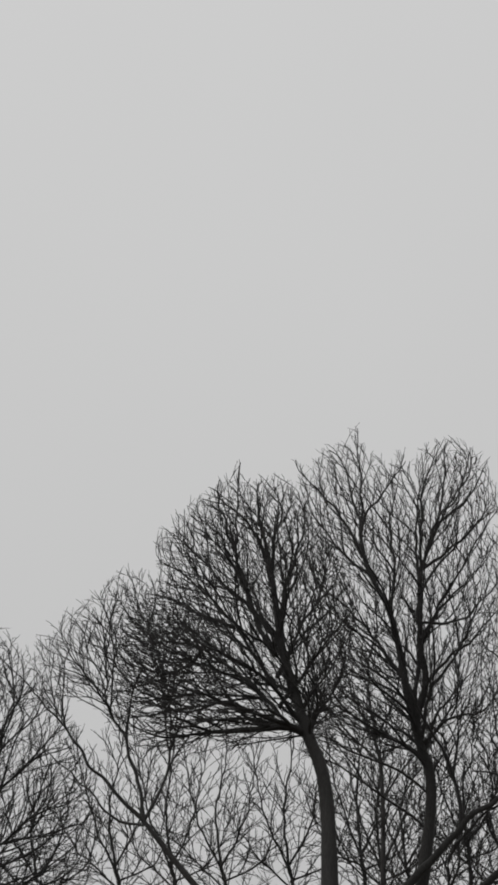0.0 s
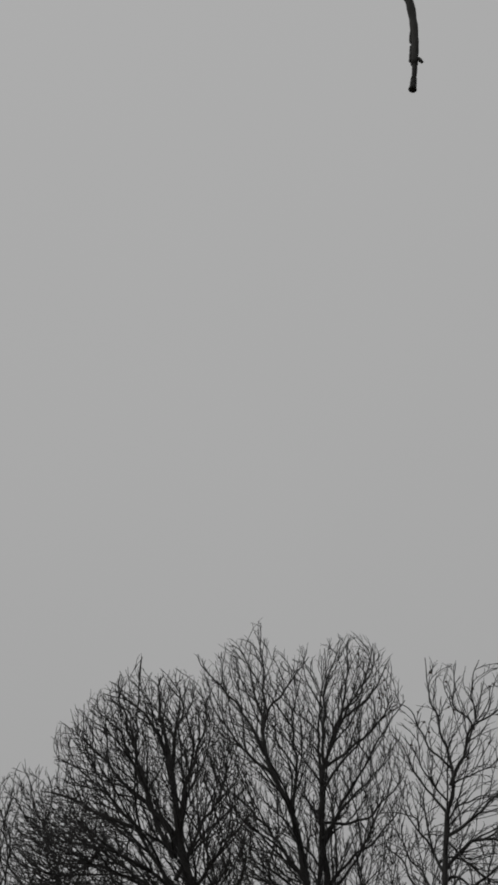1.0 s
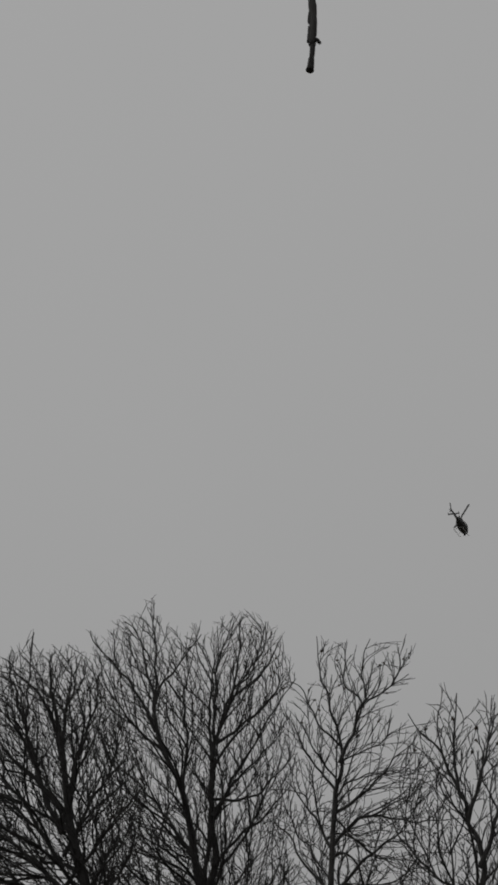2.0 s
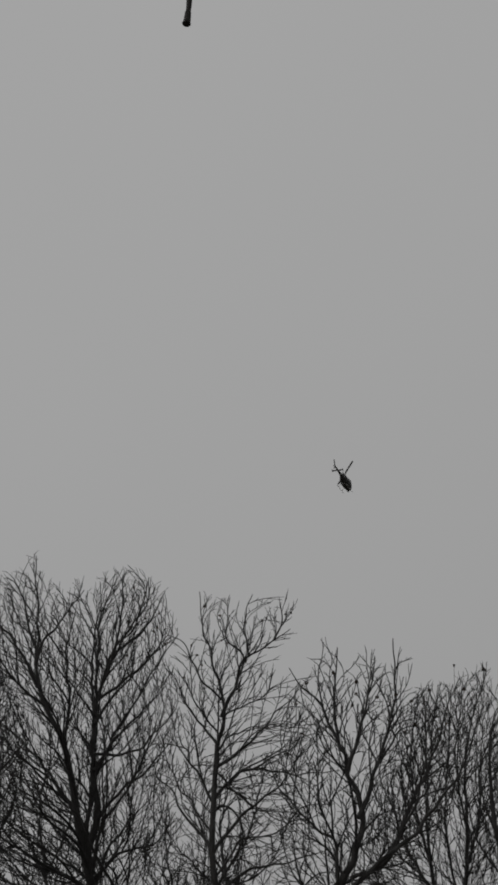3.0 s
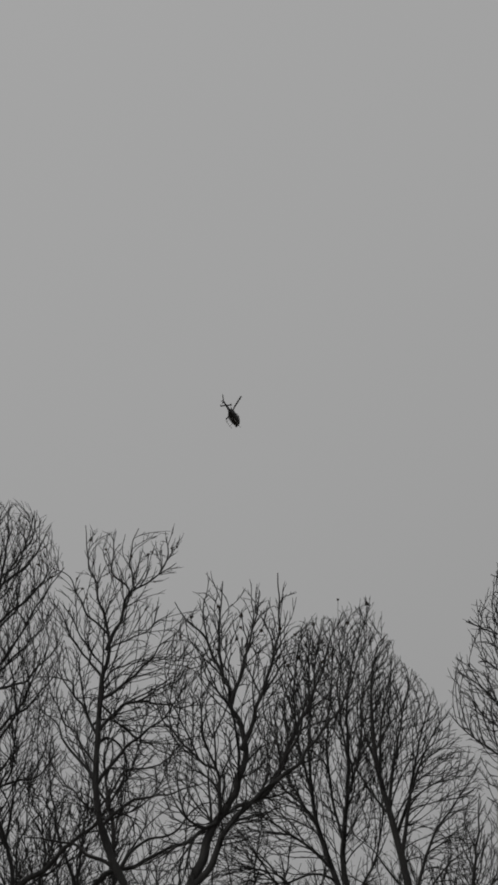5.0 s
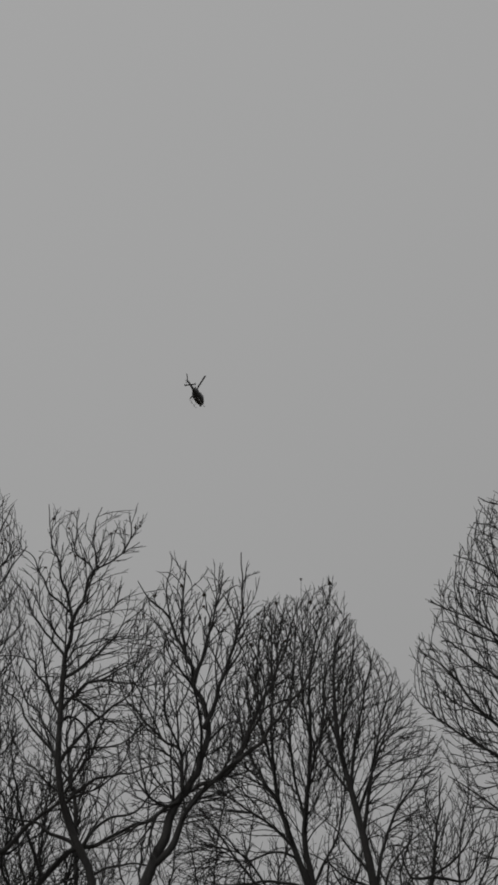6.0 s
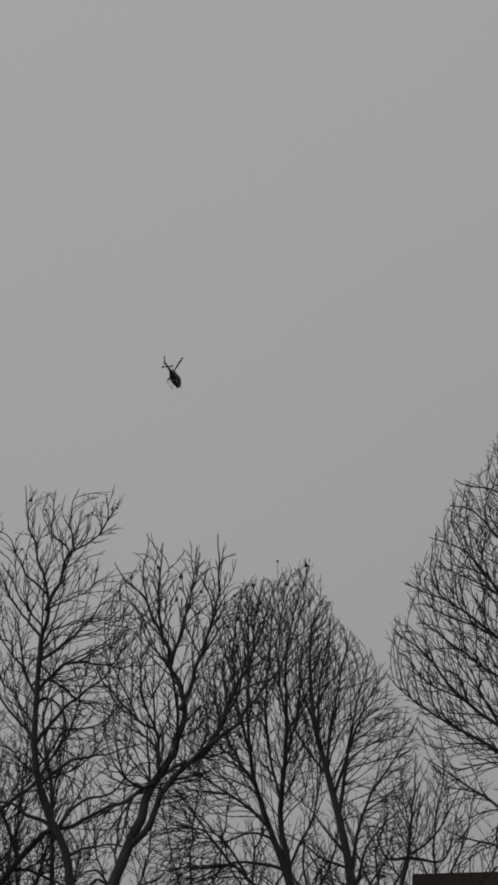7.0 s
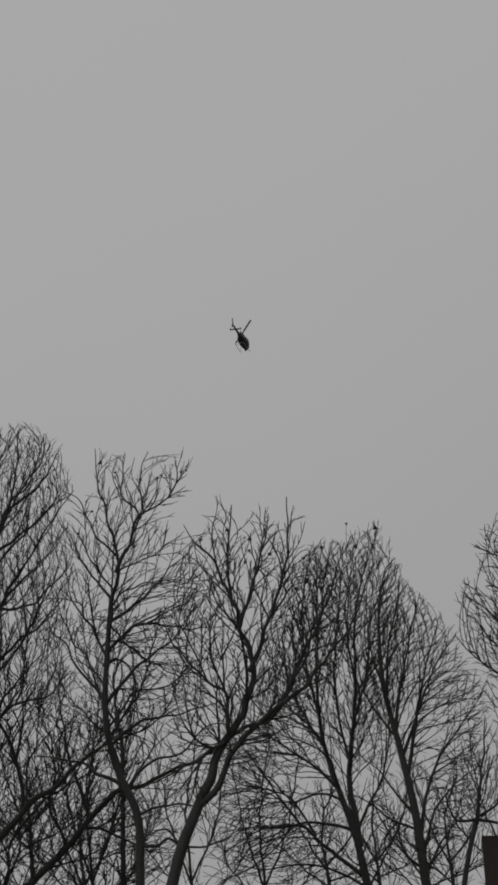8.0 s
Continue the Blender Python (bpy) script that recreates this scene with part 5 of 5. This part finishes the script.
part("engine_cowling", loft([(0.9, 0.2, 0.1, 0.92), (0.5, 0.42, 0.32, 0.98), (-0.4, 0.5, 0.42, 1.0), (-1.4, 0.42, 0.36, 0.9), (-2.2, 0.2, 0.2, 0.7)]), PAINT, heli, "", True)
part("exhaust", loft([(-1.0, 0.12, 0.12, 1.35), (-1.5, 0.13, 0.13, 1.5)], 12), METAL, heli, "sooty exhaust pipe", True)
part("tail_boom", loft([(-2.3, 0.29, 0.31, 0.36), (-4.2, 0.21, 0.23, 0.45), (-6.7, 0.12, 0.14, 0.56)], 16), PAINT, heli, "", True)
part("tail_fin", plate([(-6.3, 0.55), (-6.65, 0.6), (-7.35, 1.75), (-6.95, 1.8), (-6.2, 0.65)], 0, 0.09), PAINT, heli)
part("lower_fin", plate([(-6.3, 0.55), (-6.6, 0.5), (-7.05, -0.25), (-6.75, -0.28), (-6.2, 0.45)], 0, 0.08), PAINT, heli)
part("stabilizer", box(-4.85, -4.35, -1.15, 1.15, 0.42, 0.47, 0.015), PAINT, heli)
for side in (-1, 1):
    part("end_plate", plate([(-5.0, 0.2), (-4.35, 0.27), (-4.42, 0.64), (-5.0, 0.68)], side * 1.17, 0.04), PAINT, heli)
part("tail_rotor_hub", loft([(-6.6, 0.1, 0.1, 0.62), (-6.4, 0.1, 0.1, 0.62)], 10), METAL, heli)
for turn in (35, 215):
    ob = part("tail_rotor_blade", blade(0.82, 0.14, 0.03, 0.05), METAL, heli)
    ob.matrix_basis = pose(-6.5, 0.22, 0.62, 90, 0, 0) @ pose(0, 0, 0, 0, 0, turn)
pipe("rotor_mast", [(0, 0, 1.2), (0, 0, 1.6), (0, 0, 2.05)], 0.07, METAL, heli)
part("rotor_hub", box(-0.4, 0.4, -0.13, 0.13, 1.9, 2.06, 0.03), METAL, heli).matrix_basis = pose(0, 0, 0, 0, 0, -144)
for turn in (-144, 36):
    part("rotor_blade", blade(5.9, 0.36, 0.05), PAINT, heli, "long dark rotor blade").matrix_basis = pose(0, 0, 1.98, 0, -2, turn)
for side in (-1, 1):
    pipe("skid", [(-1.7, side * 1.0, -1.55), (0, side * 1.0, -1.58), (1.9, side * 1.0, -1.56), (2.4, side * 1.0, -1.42), (2.6, side * 1.0, -1.2)], 0.05, PALE, heli, "pale tubular skid")
for x in (-0.75, 1.35):
    pipe("cross_tube", [(x, -1.0, -1.56), (x, -0.8, -1.15), (x, -0.4, -0.85), (x, 0.4, -0.85), (x, 0.8, -1.15), (x, 1.0, -1.56)], 0.04, PALE, heli)
bm = bmesh.new()
bmesh.ops.create_uvsphere(bm, u_segments=14, v_segments=10, radius=0.23)
turret = part("camera_turret", bm, PAINT, heli, "round camera ball under the nose", True)
turret.location = (2.45, 0.0, -1.08)
part("turret_mount", loft([(2.36, 0.1, 0.14, -0.84), (2.54, 0.1, 0.14, -0.84)], 12), METAL, heli)


# ---- houses behind the trees ----
def flat_house(at, turn, wide, deep, tall, skew):
    """A flat-roofed house, sheared so that its left wall stays hidden from the camera."""
    root = new("house")
    root.matrix_world = pose(*at, 0, 0, turn)
    tagged(root, "dark brown brick house with a flat roof behind the trees", "house")
    part("wall", box(0, wide, 0, 0.35, -0.4, tall - 0.06, 0.01), BRICKWORK, root)
    part("wall", box(0, wide, deep - 0.35, deep, -0.4, tall - 0.06, 0.01), BRICKWORK, root)
    part("wall", box(0, 0.35, 0.352, deep - 0.352, -0.4, tall - 0.06, 0.01), BRICKWORK, root)
    part("wall", box(wide - 0.35, wide, 0.352, deep - 0.352, -0.4, tall - 0.06, 0.01), BRICKWORK, root)
    roof = part("roof", box(0.36, wide - 0.36, 0.36, deep - 0.36, tall - 0.6, tall - 0.35), ROOFING, root)
    part("coping", box(-0.004, wide + 0.004, -0.004, 0.42, tall - 0.058, tall, 0.02), BRICKWORK, root)
    part("coping", box(-0.004, wide + 0.004, deep - 0.42, deep + 0.004, tall - 0.058, tall, 0.02), BRICKWORK, root)
    part("coping", box(-0.004, 0.42, 0.422, deep - 0.422, tall - 0.058, tall, 0.02), BRICKWORK, root)
    part("coping", box(wide - 0.42, wide + 0.004, 0.422, deep - 0.422, tall - 0.058, tall, 0.02), BRICKWORK, root)
    for piece in root.children:
        piece.data.transform(Matrix(((1, skew, 0, 0), (0, 1, 0, 0), (0, 0, 1, 0), (0, 0, 0, 1))))
    return root


def gabled_house(at, turn, wide, deep, eave, ridge):
    root = new("house")
    root.matrix_world = pose(*at, 0, 0, turn)
    tagged(root, "dark house with a pitched roof behind the thicket", "house")
    part("wall", box(0, wide, 0, 0.35, -0.4, eave, 0.01), BRICKWORK, root)
    part("wall", box(0, wide, deep - 0.35, deep, -0.4, eave, 0.01), BRICKWORK, root)
    for x in (0, wide - 0.35):
        gable = plate([(0.352, -0.4), (deep - 0.352, -0.4), (deep - 0.352, eave - 0.1), (deep / 2, ridge - 0.35), (0.352, eave - 0.1)], 0, 0.35)
        bmesh.ops.rotate(gable, verts=gable.verts, cent=(0, 0, 0), matrix=Matrix.Rotation(radians(90), 3, "Z"))
        bmesh.ops.translate(gable, verts=gable.verts, vec=(x + 0.175, 0, 0))
        part("wall", gable, BRICKWORK, root)
    roof = new("roof")
    roof.parent = root
    for a, b in ((-0.4, deep / 2), (deep + 0.4, deep / 2)):
        bm = bmesh.new()
        low = eave - 0.4 * (ridge - eave) / (deep / 2)
        q = [(-0.4, a, low), (wide + 0.4, a, low), (wide + 0.4, b, ridge), (-0.4, b, ridge)]
        vs = [bm.verts.new(p) for p in q] + [bm.verts.new((x, y, z - 0.18)) for x, y, z in q]
        for f in ((0, 1, 2, 3), (7, 6, 5, 4), (0, 4, 5, 1), (1, 5, 6, 2), (2, 6, 7, 3), (3, 7, 4, 0)):
            bm.faces.new([vs[i] for i in f])
        bmesh.ops.recalc_face_normals(bm, faces=bm.faces)
        part("roof_slope", bm, ROOFING, roof)
    return root


flat_house((10.80, 50.89, 0), 0, 14, 10, 9.94, 0.28)
gabled_house((-31.5, 48.0, 0), 18, 15.0, 9, 6.2, 9.6)

# ---- the bough overhead ----
bough = new("overhanging_tree")
bough.location = (3.6, -2.4, -0.1)
tagged(bough, "bare tree beside the viewer with a bough hanging overhead", "tree")
near = dict(root=bough, base=np.array([3.6, -2.4, -0.1]))


def near_piece(name, points, r0, r1, parent=bough, knots=0.0, sides=12, material=BARK):
    line, _ = smooth_line(points, 10 * len(points))
    line = line - near["base"]
    s = np.linspace(0, 1, len(line))
    radii = (r0 + (r1 - r0) * s)
    if knots:
        radii = radii * (1 + knots * np.array([noise.noise((i * 0.55, r0 * 90, 0.2)) for i in range(len(line))]))
    end = line[-1] + (line[-1] - line[-2]) * 0.15
    start = line[0] - (line[1] - line[0]) * 0.15
    line = np.vstack([start, line, end, end + (line[-1] - line[-2]) * 0.01])
    radii = np.concatenate([[radii[0] * 0.5], radii, [radii[-1] * 0.6, 0.0002]])
    v, f = tubes(line[None], radii[None], sides)
    return array_object(name, v, f, material, parent)


near_piece("trunk", [(3.6, -2.4, -0.1), (3.55, -2.3, 2.0), (3.4, -2.0, 4.5), (3.1, -1.4, 7.0), (2.9, -1.0, 9.0)], 0.24, 0.12, knots=0.1)
arm = near_piece("limb", [(3.4, -2.0, 4.6), (2.6, -0.8, 6.6), (1.4, 0.8, 8.0), (0.4, 2.6, 8.5), (-0.1, 3.9, 8.3)], 0.11, 0.03, knots=0.1)
near_piece("branch", [(-0.1, 3.9, 8.3), (-0.26, 4.25, 7.6), (-0.20, 4.3, 6.9), (-0.171, 4.317, 6.268), (-0.148, 4.317, 6.182), (-0.135, 4.318, 6.079), (-0.130, 4.318, 5.990), (-0.131, 4.318, 5.903), (-0.134, 4.318, 5.846)], 0.021, 0.0145, arm, 0.22)
near_piece("branch", [(-0.132, 4.318, 5.854), (-0.134, 4.318, 5.803), (-0.139, 4.318, 5.755)], 0.0108, 0.0092, arm, 0.05)
near_piece("bud", [(-0.137, 4.318, 5.775), (-0.138, 4.318, 5.761), (-0.140, 4.318, 5.738), (-0.143, 4.318, 5.716)], 0.0105, 0.0145, arm, 0.25)
near_piece("bark_scale", [(-0.144, 4.318, 5.938), (-0.144, 4.318, 5.915), (-0.146, 4.318, 5.875), (-0.146, 4.318, 5.861)], 0.006, 0.008, arm, 0.2)
near_piece("bark_scale", [(-0.143, 4.318, 6.014), (-0.145, 4.318, 5.979), (-0.143, 4.318, 5.956)], 0.005, 0.007, arm, 0.2)
near_piece("bud", [(-0.127, 4.318, 5.874), (-0.115, 4.318, 5.868), (-0.104, 4.319, 5.853)], 0.009, 0.006, arm)
spray = near_piece("branch", [(1.4, 0.8, 8.0), (-0.2, 2.2, 7.6), (-1.4, 3.4, 6.6), (-1.848, 3.883, 5.669), (-1.794, 3.908, 5.592)], 0.03, 0.0075, arm)
near_piece("twig", [(-1.794, 3.908, 5.592), (-1.771, 3.918, 5.500), (-1.746, 3.930, 5.439)], 0.0065, 0.0035, spray, material=TWIG)
near_piece("twig", [(-1.794, 3.908, 5.592), (-1.723, 3.940, 5.533), (-1.691, 3.954, 5.489)], 0.0065, 0.0035, spray, material=TWIG)
near_piece("twig", [(-1.794, 3.908, 5.592), (-1.764, 3.922, 5.567), (-1.705, 3.948, 5.587)], 0.006, 0.0035, spray, material=TWIG)
